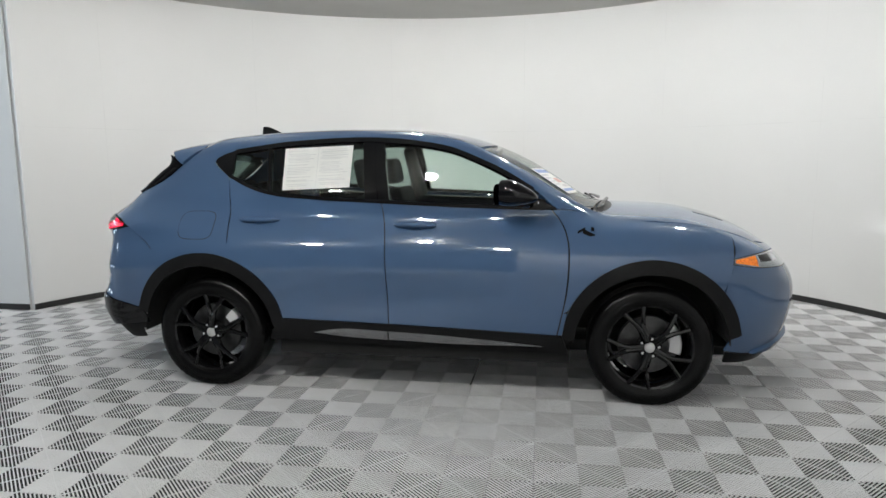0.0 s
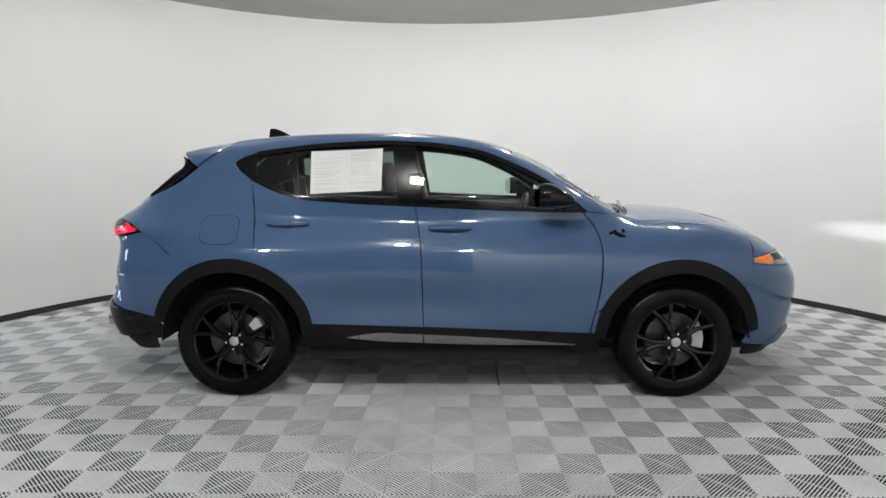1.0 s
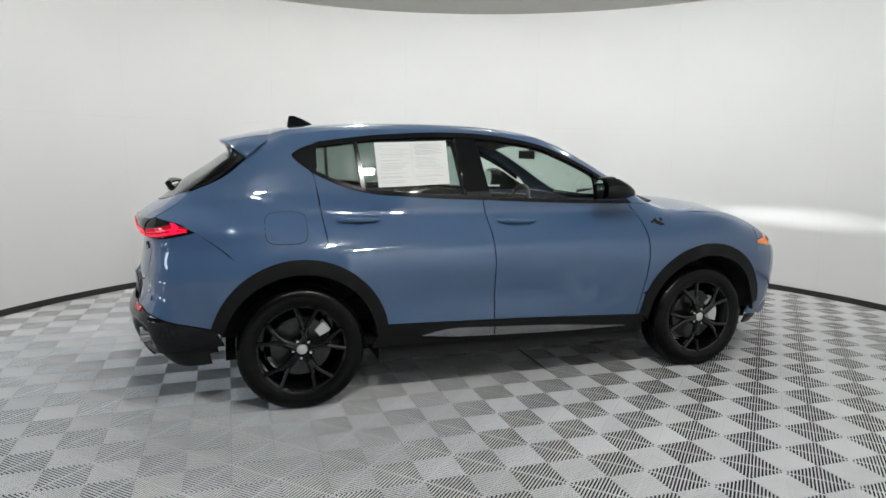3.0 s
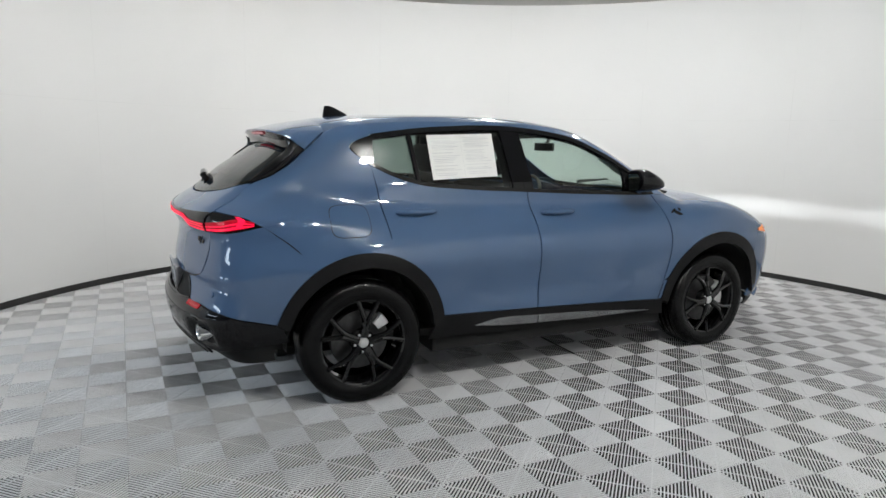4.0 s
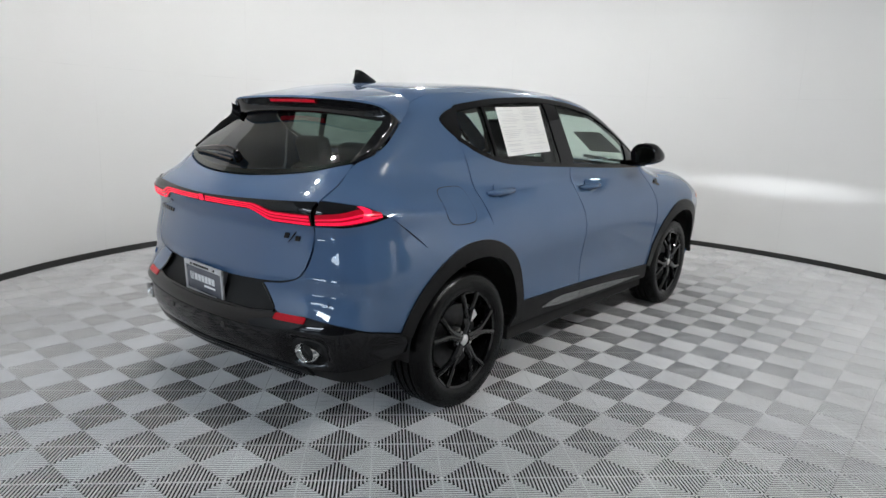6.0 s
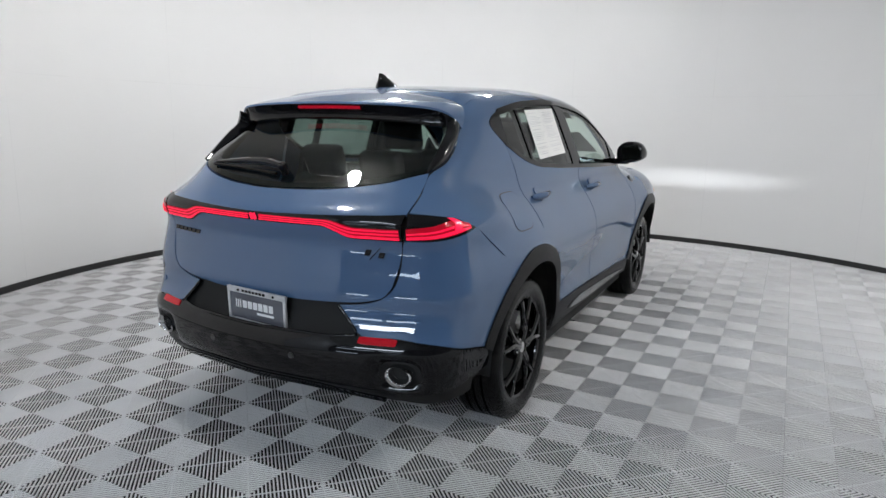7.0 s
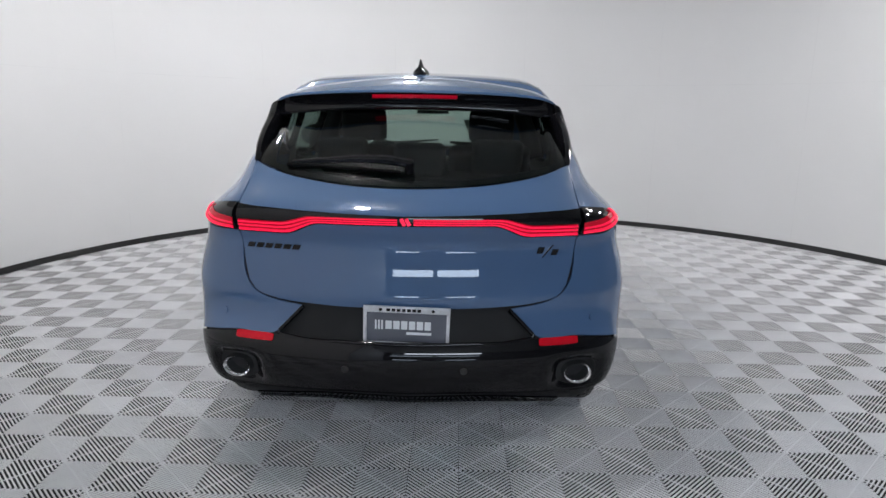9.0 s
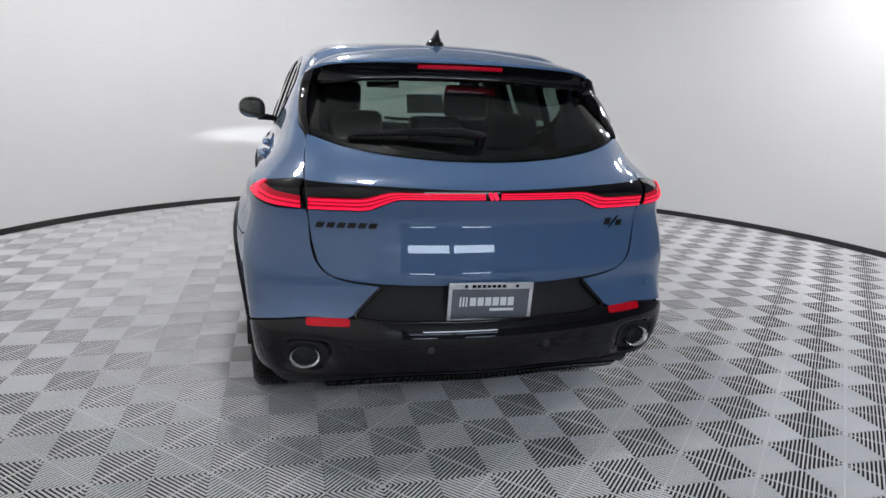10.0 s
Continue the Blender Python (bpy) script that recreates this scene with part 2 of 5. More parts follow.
    for zc, hh in ((0.35, 0.09), (1.65, 0.11), (2.42, 0.03)):
        for y0, y1 in ((-1.62, -0.50), (-0.38, 0.68)) if zc > 1 else ((-1.50, -0.72), (0.0, 0.62)):
            part("pane", add_box(bmesh.new(), TUNNEL_END + 0.05, TUNNEL_END + 0.056, y0, y1, zc - hh, zc + hh), DAY_FACE, door)


def tile_bm():
    """One square rib tile of four cells; its ribs run in rings of diamonds round the corners and the middle."""
    c = CELL
    bm = bmesh.new()
    n = 19
    pitch = c * math.sqrt(2) / n
    wide = pitch * 0.41

    def clip(poly, x0, x1, y0, y1):
        for axis, lim, sgn in ((0, x0, 1), (0, x1, -1), (1, y0, 1), (1, y1, -1)):
            out = []
            for a, b in zip(poly, poly[1:] + poly[:1]):
                da, db = sgn * (a[axis] - lim), sgn * (b[axis] - lim)
                if da >= 0:
                    out.append(a)
                if (da > 0) != (db > 0) and abs(da - db) > 1e-9:
                    t = da / (da - db)
                    out.append((a[0] + t * (b[0] - a[0]), a[1] + t * (b[1] - a[1])))
            poly = out
            if len(poly) < 3:
                return []
        return poly

    h = 0.0048
    for i in (-1, 0):
        for j in (-1, 0):
            x0, y0 = i * c, j * c
            mid = (x0 + c / 2, y0 + c / 2)
            sgn = 1 if (i + j) % 2 == 0 else -1
            along = Vector((1, -sgn)).normalized()             # direction of the ribs
            across = Vector((1, sgn)).normalized()
            bars = [((k + 0.5 - n / 2) * pitch, along, across, c) for k in range(n)]
            bars.append((0.0, across, along, 0.012))           # the stiffener through the ring centres
            for off, d, e, _ in bars:
                rib = d is along
                w = (wide if rib else 0.0045) / 2
                ctr = Vector(mid) + e * off
                drop = 0.0 if rib else 0.0014
                # rounded crown in four strips, then the two flanks
                steps = ((-1.0, 0.0018), (-0.6, 0.0004), (0.0, 0.0), (0.6, 0.0004), (1.0, 0.0018))
                lim = (x0 + 0.0006, x0 + c - 0.0006, y0 + 0.0006, y0 + c - 0.0006)

                def height(p, za, zb, ta, tb):
                    q = ((p[0] - ctr.x) * e.x + (p[1] - ctr.y) * e.y) / w
                    return -(za + (zb - za) * (q - ta) / (tb - ta)) - drop
                for (ta, za), (tb, zb) in zip(steps, steps[1:]):
                    q = clip([tuple(ctr + d * sg * c + e * w * tt) for sg, tt in ((-1, ta), (1, ta), (1, tb), (-1, tb))], *lim)
                    if len(q) > 2:
                        bm.faces.new([bm.verts.new((x, y, height((x, y), za, zb, ta, tb))) for x, y in q])
                for tt in (-1.0, 1.0):
                    q = clip([tuple(ctr + d * sg * c + e * w * (tt + k)) for sg, k in ((-1, -0.001), (1, -0.001), (1, 0.001), (-1, 0.001))], *lim)
                    if len(q) > 2:
                        ends = sorted(q, key=lambda p: (p[0] - ctr.x) * d.x + (p[1] - ctr.y) * d.y)
                        p0, p1 = ends[0], ends[-1]
                        zt = -0.0018 - drop
                        bm.faces.new([bm.verts.new(v) for v in ((*p0, zt), (*p1, zt), (*p1, -h), (*p0, -h))])
    bmesh.ops.remove_doubles(bm, verts=bm.verts, dist=0.00002)
    bmesh.ops.recalc_face_normals(bm, faces=bm.faces)
    return bm


CELL = 0.1992
GRID_AT, GRID_TURN = (-1.1043, -1.2039), -0.07


def floor():
    cx, cy = ROOM
    bm = bmesh.new()
    # sheet just under the ribs, painted with the shade of their gaps
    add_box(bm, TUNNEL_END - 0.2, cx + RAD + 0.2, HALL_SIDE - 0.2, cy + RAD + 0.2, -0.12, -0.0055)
    base = tagged(finish(bm, "floor", SUBFLOOR_SHADE, smooth=False), "grey ribbed interlocking plastic tile floor", "floor", kind="structure")
    me = bpy.data.meshes.new("tile")
    b = tile_bm()
    b.to_mesh(me)
    b.free()
    me.materials.append(TILE)
    me.shade_smooth()
    me.set_sharp_from_angle(angle=radians(50))
    turn = Matrix.Rotation(radians(GRID_TURN), 4, "Z")
    spots = []
    for i in range(-30, 31):
        for j in range(-30, 31):
            p = turn @ Vector((2 * i * CELL, 2 * j * CELL, 0)) + Vector((*GRID_AT, 0))
            inside = math.hypot(p.x - cx, p.y - cy) < RAD + 0.6 or (TUNNEL_END < p.x < 0 and HALL_SIDE < p.y < 0.9)
            if inside:
                spots.append(p)
    # the stretch beside and behind the car that the walk passes
    spots.sort(key=lambda p: math.hypot(p.x + 2.0, p.y + 1.7))
    for p in spots[:300]:
        ob = new("tile", me)
        ob.matrix_world = Matrix.Translation(p) @ turn
        ob.parent = base
    v0 = np.empty(len(me.vertices) * 3)
    me.vertices.foreach_get("co", v0)
    v0 = v0.reshape(-1, 3)
    faces0 = [tuple(f.vertices) for f in me.polygons]
    c, s = math.cos(radians(GRID_TURN)), math.sin(radians(GRID_TURN))
    verts, faces = [], []
    for p in spots[300:]:
        k = len(verts)
        for x, y, z in v0:
            verts.append((p.x + c * x - s * y, p.y + s * x + c * y, z))
        faces += [tuple(q + k for q in f) for f in faces0]
    far = bpy.data.meshes.new("far_tiles")
    far.from_pydata(verts, [], faces)
    far.materials.append(TILE)
    far.shade_smooth()
    far.set_sharp_from_angle(angle=radians(50))
    tagged(new("far_tiles", far), "grey ribbed plastic floor tiles farther off", kind="stuff").parent = base


def ceiling_lamps():
    """LED panels in the ceiling, along the booth's wall and over its open side."""
    cx, cy = ROOM
    housing = material("lamp_housing_white", (0.7, 0.7, 0.7), 0.4)
    spots = [(2.35, 2 * math.pi * (k + 0.5) / 9) for k in (0, 1, 2, 6)] + [(2.3, radians(152)), (3.2, radians(240)), (3.2, radians(274))]
    for r, a in spots:
        m = Matrix.Translation((cx + r * math.cos(a), cy + r * math.sin(a), CEIL)) @ Matrix.Rotation(a, 4, "Z")
        lamp = tagged(new("ceiling_light"), "white square surface-mounted LED light on the grey ceiling", "light", "booth lights")
        part("base_plate", add_box(bmesh.new(), -0.065, 0.065, -0.08, 0.08, -0.03, -0.0005, 0.004), housing, lamp)
        part("diffuser", add_box(bmesh.new(), -0.05, 0.05, -0.065, 0.065, -0.07, -0.0305, 0.008), LAMP_FACE, lamp)
        lamp.matrix_world = m
    area_lamp("drive_in_daylight", look((TUNNEL_END + 0.15, -0.7, 2.55), (-2.4, -0.7, 0.0)), 2.0, 0.6, 70, (0.82, 0.91, 1.0))


booth()
floor()
ceiling_lamps()


# ---------------------------------------------------------------- the car's surface
def spline(*pts):
    """A smooth curve through (a, b) pairs, straight beyond its ends."""
    xs, ys = np.array([p[0] for p in pts], float), np.array([p[1] for p in pts], float)
    d = np.diff(ys) / np.diff(xs)
    m = np.empty(len(xs))
    m[0], m[-1] = d[0], d[-1]
    h = np.diff(xs)
    m[1:-1] = (d[:-1] * h[1:] + d[1:] * h[:-1]) / (h[1:] + h[:-1])

    def f(x):
        x = np.asarray(x, float)
        i = np.clip(np.searchsorted(xs, x) - 1, 0, len(xs) - 2)
        t = (x - xs[i]) / h[i]
        c = np.clip(t, 0, 1)
        v = (2 * c**3 - 3 * c**2 + 1) * ys[i] + (c**3 - 2 * c**2 + c) * h[i] * m[i] + (3 * c**2 - 2 * c**3) * ys[i + 1] + (c**3 - c**2) * h[i] * m[i + 1]
        return v + np.where(t > 1, (t - 1) * h[i] * m[i + 1], 0) + np.where(t < 0, t * h[i] * m[i], 0)
    return f


SECTION = spline((0.15, 0.77), (0.30, 0.832), (0.42, 0.858), (0.55, 0.872), (0.68, 0.882), (0.79, 0.884), (0.87, 0.868), (0.95, 0.830), (1.02, 0.787), (1.08, 0.748), (1.14, 0.722), (1.22, 0.692), (1.35, 0.645), (1.48, 0.594), (1.58, 0.54), (1.7, 0.46))
WAIST = spline((-2.35, -0.26), (-2.1, -0.10), (-1.9, -0.04), (-1.7, -0.008), (-1.318, 0.016), (-0.85, 0.0), (-0.3, -0.008), (0.5, -0.006), (0.9, 0.004), (1.318, 0.016), (1.6, 0.0), (1.85, -0.05), (2.05, -0.13), (2.3, -0.28))
CABIN = spline((-2.2, -0.20), (-1.9, -0.06), (-1.64, -0.036), (-1.3, -0.018), (-0.9, -0.006), (-0.4, 0.004), (0.1, 0.014), (0.6, 0.014), (0.9, 0.0), (1.3, -0.05))
TOP = spline((-2.0, 1.445), (-1.8, 1.485), (-1.6, 1.525), (-1.3, 1.566), (-0.8, 1.598), (-0.4, 1.602), (0.0, 1.58), (0.2, 1.550), (0.36, 1.503), (0.55, 1.425), (0.8, 1.282), (1.0, 1.150), (1.1, 1.112), (1.2, 1.104), (1.4, 1.098), (1.6, 1.082), (1.8, 1.042), (2.0, 0.970), (2.15, 0.882), (2.35, 0.73))
CROWN = spline((-2.0, 0.13), (-0.5, 0.10), (0.2, 0.12), (0.6, 0.21), (0.85, 0.185), (1.0, 0.13), (1.2, 0.105), (1.8, 0.13), (2.3, 0.16))
TAIL = spline((0.15, -1.98), (0.24, -2.07), (0.33, -2.16), (0.41, -2.225), (0.50, -2.255), (0.57, -2.25), (0.62, -2.218), (0.70, -2.190), (0.76, -2.190), (0.82, -2.180), (0.89, -2.166), (0.95, -2.164), (1.0, -2.186), (1.05, -2.19), (1.085, -2.15), (1.13, -2.075), (1.25, -1.92), (1.33, -1.79), (1.42, -1.665), (1.50, -1.57), (1.6, -1.49))
NOSE = spline((0.15, 1.96), (0.24, 2.08), (0.34, 2.18), (0.5, 2.24), (0.65, 2.255), (0.76, 2.235), (0.86, 2.18), (1.0, 2.02), (1.2, 1.7))
WHEEL_X, WHEEL_Z = 1.318, 0.342


def bell(v, mid, width):
    return np.exp(-((v - mid) / width) ** 2)


def smooth_max(a, b, k):
    h = np.clip(0.5 + 0.5 * (a - b) / k, 0, 1)
    return b + (a - b) * h + k * h * (1 - h)


def half_width(x, z):
    up = np.clip((z - 0.98) / 0.2, 0, 1)
    up = up * up * (3 - 2 * up)
    y = SECTION(z) + WAIST(x) * (1 - up) + CABIN(x) * up
    y = y + 0.062 * bell(x, -1.78, 0.30) * bell(z, 1.03, 0.085)                     # rear haunch
    y = y + 0.016 * (bell(x, -WHEEL_X, 0.45) + bell(x, WHEEL_X, 0.42)) * bell(z, 0.72, 0.22)
    y = y - 0.020 * bell(x, -0.25, 0.75) * bell(z, 0.58, 0.13)                      # hollow in the doors
    return y


def field(x, y, z):
    """Below 0 inside the car's skin, above 0 outside."""
    w = np.abs(y)
    side = w - half_width(x, z)
    slope = np.hypot(1, (TOP(x + 0.01) - TOP(x - 0.01)) / 0.02)
    top = (z - TOP(x) + CROWN(x) * y * y) / slope
    lean = np.hypot(1, (TAIL(z + 0.01) - TAIL(z - 0.01)) / 0.02)
    rear = (TAIL(z) + 0.26 * y * y - x) / lean
    hollow = 0.055 * np.exp(-((w - 0.622) / 0.088) ** 4 - ((z - 0.467) / 0.062) ** 4)     # round the tail pipes
    rear = rear + hollow
    lean2 = np.hypot(1, (NOSE(z + 0.01) - NOSE(z - 0.01)) / 0.02)
    front = (x - NOSE(z) + 0.33 * y * y) / lean2
    f = smooth_max(side, top, 0.10)
    f = smooth_max(f, rear, 0.13)
    f = smooth_max(f, front, 0.18)
    return smooth_max(f, 0.16 - z, 0.05)


def cast(origin, way, far=2.0):
    """Where rays from inside leave the skin."""
    o, d = np.atleast_2d(origin).astype(float), np.atleast_2d(way).astype(float)
    lo, hi = np.zeros(len(o)), np.full(len(o), far)
    for _ in range(34):
        mid = (lo + hi) / 2
        p = o + mid[:, None] * d
        out = field(p[:, 0], p[:, 1], p[:, 2]) > 0
        hi, lo = np.where(out, mid, hi), np.where(out, lo, mid)
    return o + hi[:, None] * d


AXIS, MIDZ = 1.3, 0.75
ARC = 0.8                      # metres of u for a radian round the ends


def s(x, z):
    """The point of the right flank at x, z."""
    return cast((x, 0, z), (0, -1, 0))[0]


def r(y, z):
    """The point of the tail at y, z."""
    return cast((-1.3, y, z), (-1, 0, 0))[0]


def t(x, y):
    """The point of the upper skin at x, y."""
    return cast((x, y, 0.8), (0, 0, 1))[0]


def to_param(p, kind):
    x, y, z = p
    if kind == "t":
        return (x, y)
    if kind == "r":
        return (y, z)
    if x < -AXIS:
        a = math.atan2(-(x + AXIS), abs(y))
        u, rho = -AXIS - a * ARC, math.hypot(x + AXIS, y)
    elif x > AXIS:
        a = math.atan2(x - AXIS, abs(y))
        u, rho = AXIS + a * ARC, math.hypot(x - AXIS, y)
    else:
        u, rho = x, abs(y)
    return (u, math.atan2(z - MIDZ, rho))


def from_param(q, kind):
    q = q.reshape(-1, 2)
    n = len(q)
    if kind == "t":
        return cast(np.c_[q, np.full(n, 0.8)], np.tile((0.0, 0, 1), (n, 1)))
    if kind == "r":
        return cast(np.c_[np.full(n, -1.3), q], np.tile((-1.0, 0, 0), (n, 1)))
    u, th = q[:, 0], q[:, 1]
    a = np.where(u < -AXIS, (-AXIS - u) / ARC, np.where(u > AXIS, (u - AXIS) / ARC, 0))
    sx = np.where(u < -AXIS, -1.0, 1.0) * np.sin(a)
    o = np.c_[np.clip(u, -AXIS, AXIS), np.zeros(n), np.full(n, MIDZ)]
    return cast(o, np.c_[sx * np.cos(th), -np.cos(a) * np.cos(th), np.sin(th)], 2.6)


def along(pts, n, kind):
    """n + 1 even steps on a smooth curve through the points, as parameters."""
    q = np.array([to_param(p, kind) for p in pts])
    d = np.r_[0, np.cumsum(np.hypot(*np.diff(np.array([p[:3] for p in pts])[:, :2], axis=0).T) + np.abs(np.diff([p[2] for p in pts])) + 1e-6)]
    v = np.linspace(0, d[-1], n + 1)
    if len(pts) == 2:
        return np.c_[np.interp(v, d, q[:, 0]), np.interp(v, d, q[:, 1])]
    return np.c_[spline(*zip(d, q[:, 0]))(v), spline(*zip(d, q[:, 1]))(v)]


def patch(low, high, left, right, nu, nv, kind="w"):
    """Skin inside four border curves; low and high run left to right, left and right run upwards."""
    B, T, L, R = along(low, nu, kind), along(high, nu, kind), along(left, nv, kind), along(right, nv, kind)
    i, j = np.linspace(0, 1, nu + 1)[None, :, None], np.linspace(0, 1, nv + 1)[:, None, None]
    g = (1 - j) * B[None] + j * T[None] + (1 - i) * L[:, None] + i * R[:, None] - (1 - i) * (1 - j) * B[0] - i * (1 - j) * B[-1] - (1 - i) * j * T[0] - i * j * T[-1]
    return from_param(g, kind).reshape(nv + 1, nu + 1, 3)


def skin_normals(g):
    p = g.reshape(-1, 3)
    e = 0.002
    n = np.stack([field(*(p + e * a).T) - field(*(p - e * a).T) for a in np.eye(3)], 1)
    return (n / np.linalg.norm(n, axis=1)[:, None]).reshape(g.shape)


def blob(mid, rx, rz, power, kind, rings=3, seg=32):
    """A rounded patch of skin round mid: a grid of rings, in the parameters of kind."""
    if kind == "s":
        f = lambda a, b: cast(np.c_[a, np.zeros(len(a)), b], np.tile((0.0, -1, 0), (len(a), 1)))
    elif kind == "r":
        f = lambda a, b: from_param(np.c_[a, b], "r")
    else:
        f = lambda a, b: from_param(np.c_[a, b], "t")
    an = np.linspace(0, 2 * np.pi, seg, endpoint=False)
    c, sn = np.cos(an), np.sin(an)
    ux, uz = np.sign(c) * np.abs(c) ** (2 / power) * rx, np.sign(sn) * np.abs(sn) ** (2 / power) * rz
    return np.stack([f(mid[0] + k / rings * ux, mid[1] + k / rings * uz) for k in range(1, rings + 1)]), f(np.array([mid[0]]), np.array([mid[1]]))


def skin_bm(g, off=0.0, rim=0.012, both=False, flip=False, closed=False, centre=None):
    """A panel from a grid of skin points, lifted by off, its border folded in by rim."""
    n = skin_normals(g)
    bm = bmesh.new()
    outer = g + n * off
    verts = [[bm.verts.new(p) for p in row] for row in outer]
    rows, cols = len(verts), len(verts[0])
    for a in range(rows - 1):
        for b in range(cols if closed else cols - 1):
            c = (b + 1) % cols
            bm.faces.new((verts[a][b], verts[a][c], verts[a + 1][c], verts[a + 1][b]))
    if closed:
        cn = skin_normals(centre)
        m = bm.verts.new((centre + cn * off)[0])
        for b in range(cols):
            bm.faces.new((m, verts[0][b], verts[0][(b + 1) % cols]))
        edge = [(rows - 1, b) for b in range(cols)]
    else:
        edge = [(0, b) for b in range(cols)] + [(a, cols - 1) for a in range(1, rows)] + [(rows - 1, b) for b in range(cols - 2, -1, -1)] + [(a, 0) for a in range(rows - 2, 0, -1)]
    bmesh.ops.recalc_face_normals(bm, faces=bm.faces)
    bm.faces.ensure_lookup_table()
    f = bm.faces[len(bm.faces) // 2]
    f.normal_update()
    p = f.calc_center_median()
    e = 0.004
    q = [p + f.normal * e, p - f.normal * e]
    if field(q[0].x, q[0].y, q[0].z) < field(q[1].x, q[1].y, q[1].z):
        bmesh.ops.reverse_faces(bm, faces=bm.faces)
    if rim:
        inner = [bm.verts.new(outer[a][b] - n[a][b] * rim) for a, b in edge]
        k = len(edge)
        for i in range(k):
            a, b = edge[i], edge[(i + 1) % k]
            va, vb = verts[a[0]][a[1]], verts[b[0]][b[1]]
            if (va.co - vb.co).length < 1e-7:
                continue
            loops = [x for x in va.link_faces if vb in x.verts]
            order = (va, vb, inner[(i + 1) % k], inner[i])
            if loops:
                vs = list(loops[0].verts)
                if vs[(vs.index(va) + 1) % len(vs)] == vb:
                    order = order[::-1]
            bm.faces.new(order)
    if both or flip:
        src = bm
        flat = bpy.data.meshes.new("tmp")
        src.to_mesh(flat)
        other = bmesh.new()
        other.from_mesh(flat)
        bpy.data.meshes.remove(flat)
        for v in other.verts:
            v.co.y = -v.co.y
        bmesh.ops.reverse_faces(other, faces=other.faces)
        if flip:
            src.free()
            bm = other
        else:
            bm = merge(src, other)
            bmesh.ops.remove_doubles(bm, verts=bm.verts, dist=0.0008)
    return bm


def panel(name, g, mat, parent, off=0.0, rim=0.012, label="", mirror=True, both=False, closed=False, centre=None):
    """Panels of the right and left side (or one panel over both)."""
    made = [part(name, skin_bm(g, off, rim, both, False, closed, centre), mat, parent[0] if isinstance(parent, list) else parent, label)]
    if mirror and not both:
        made.append(part(name, skin_bm(g, off, rim, False, True, closed, centre), mat, parent[-1] if isinstance(parent, list) else parent, label))
    return made


def flipped(bm):
    for v in bm.verts:
        v.co.y = -v.co.y
    bmesh.ops.reverse_faces(bm, faces=bm.faces)
    return bm


def arch(cx, a0, a1, rad=0.485, cz=0.358, n=7):
    """Points on the skin along a wheel arch, angles in degrees from the front."""
    return [s(cx + rad * math.cos(radians(a)), cz + rad * math.sin(radians(a))) for a in np.linspace(a0, a1, n)]


def S(*pairs):
    return [s(*p) for p in pairs]


def Rr(*pairs):
    return [r(*p) for p in pairs]


def T(*pairs):
    return [t(*p) for p in pairs]


def ramp(v, a, b):
    q = min(1.0, max(0.0, (v - a) / (b - a)))
    return q * q * (3 - 2 * q)


def true_shape(p):
    """The fitted skin brought to the car's measured widths: a wider cabin and tail, a lower tail."""
    x, y, z = p
    tail = ramp(-x, 1.80, 2.10)
    cab = ramp(z, 1.04, 1.20)
    wide = 1 + cab * (0.05 - 0.015 * ramp(-x, 1.55, 1.85)) + (1 - cab) * 0.035 * tail
    low = 0.026 * ramp(-x, 1.55, 2.0) * (1 - ramp(z, 0.72, 1.40))
    return Vector((x, y * wide, z - low))


car = tagged(new("car"), "glossy slate-blue compact crossover car with black wheels on the ribbed floor", "car")

# borders that panels share
DLO_LOW = spline((-1.33, 1.396), (-1.29, 1.345), (-1.22, 1.292), (-1.12, 1.243), (-0.955, 1.191), (-0.69, 1.163), (-0.24, 1.14), (0.255, 1.118), (0.62, 1.107), (0.8, 1.104))
DLO_TOP = spline((-1.33, 1.396), (-1.26, 1.440), (-1.03, 1.488), (-0.69, 1.520), (-0.35, 1.530), (-0.012, 1.503), (0.19, 1.462), (0.39, 1.378), (0.60, 1.270), (0.71, 1.192), (0.8, 1.104))


def low(x0, x1, dz=0.0, n=7):
    return [s(x, float(DLO_LOW(x)) + dz) for x in np.linspace(x0, x1, n)]


def high(x0, x1, dz=0.0, n=9):
    return [s(x, float(DLO_TOP(x)) + dz) for x in np.linspace(x0, x1, n)]


GAP_REAR = ((-1.153, 0.815), (-1.172, 0.94), (-1.188, 1.06), (-1.206, 1.19), (-1.225, 1.2935))
GAP_B = ((-0.183, 0.432), (-0.188, 0.65), (-0.2, 0.93), (-0.235, 1.14))
GAP_A = ((0.802, 0.398), (0.845, 0.62), (0.86, 0.8), (0.856, 0.93), (0.82, 1.035), (0.765, 1.106))
shift = lambda pts, d: [(a + d, b) for a, b in pts]
G = 0.0034                     # half a panel gap
TIP = (-1.835, -0.825, 1.008)   # outer tip of the tail lamp
ROOF_Y = 0.53
HATCH = ((-1.868, -0.602, 1.198), (-1.768, -0.622, 1.24), (-1.70, -0.618, 1.28), (-1.59, -0.593, 1.372), (-1.507, -0.568, 1.444))


def curve3(pts, n):
    """n + 1 points along a smooth curve through 3D points."""
    p = np.array(pts, float)
    d = np.r_[0, np.cumsum(np.linalg.norm(np.diff(p, axis=0), axis=1))]
    v = np.linspace(0, d[-1], n + 1)
    return np.stack([spline(*zip(d, p[:, k]))(v) for k in range(3)], 1)


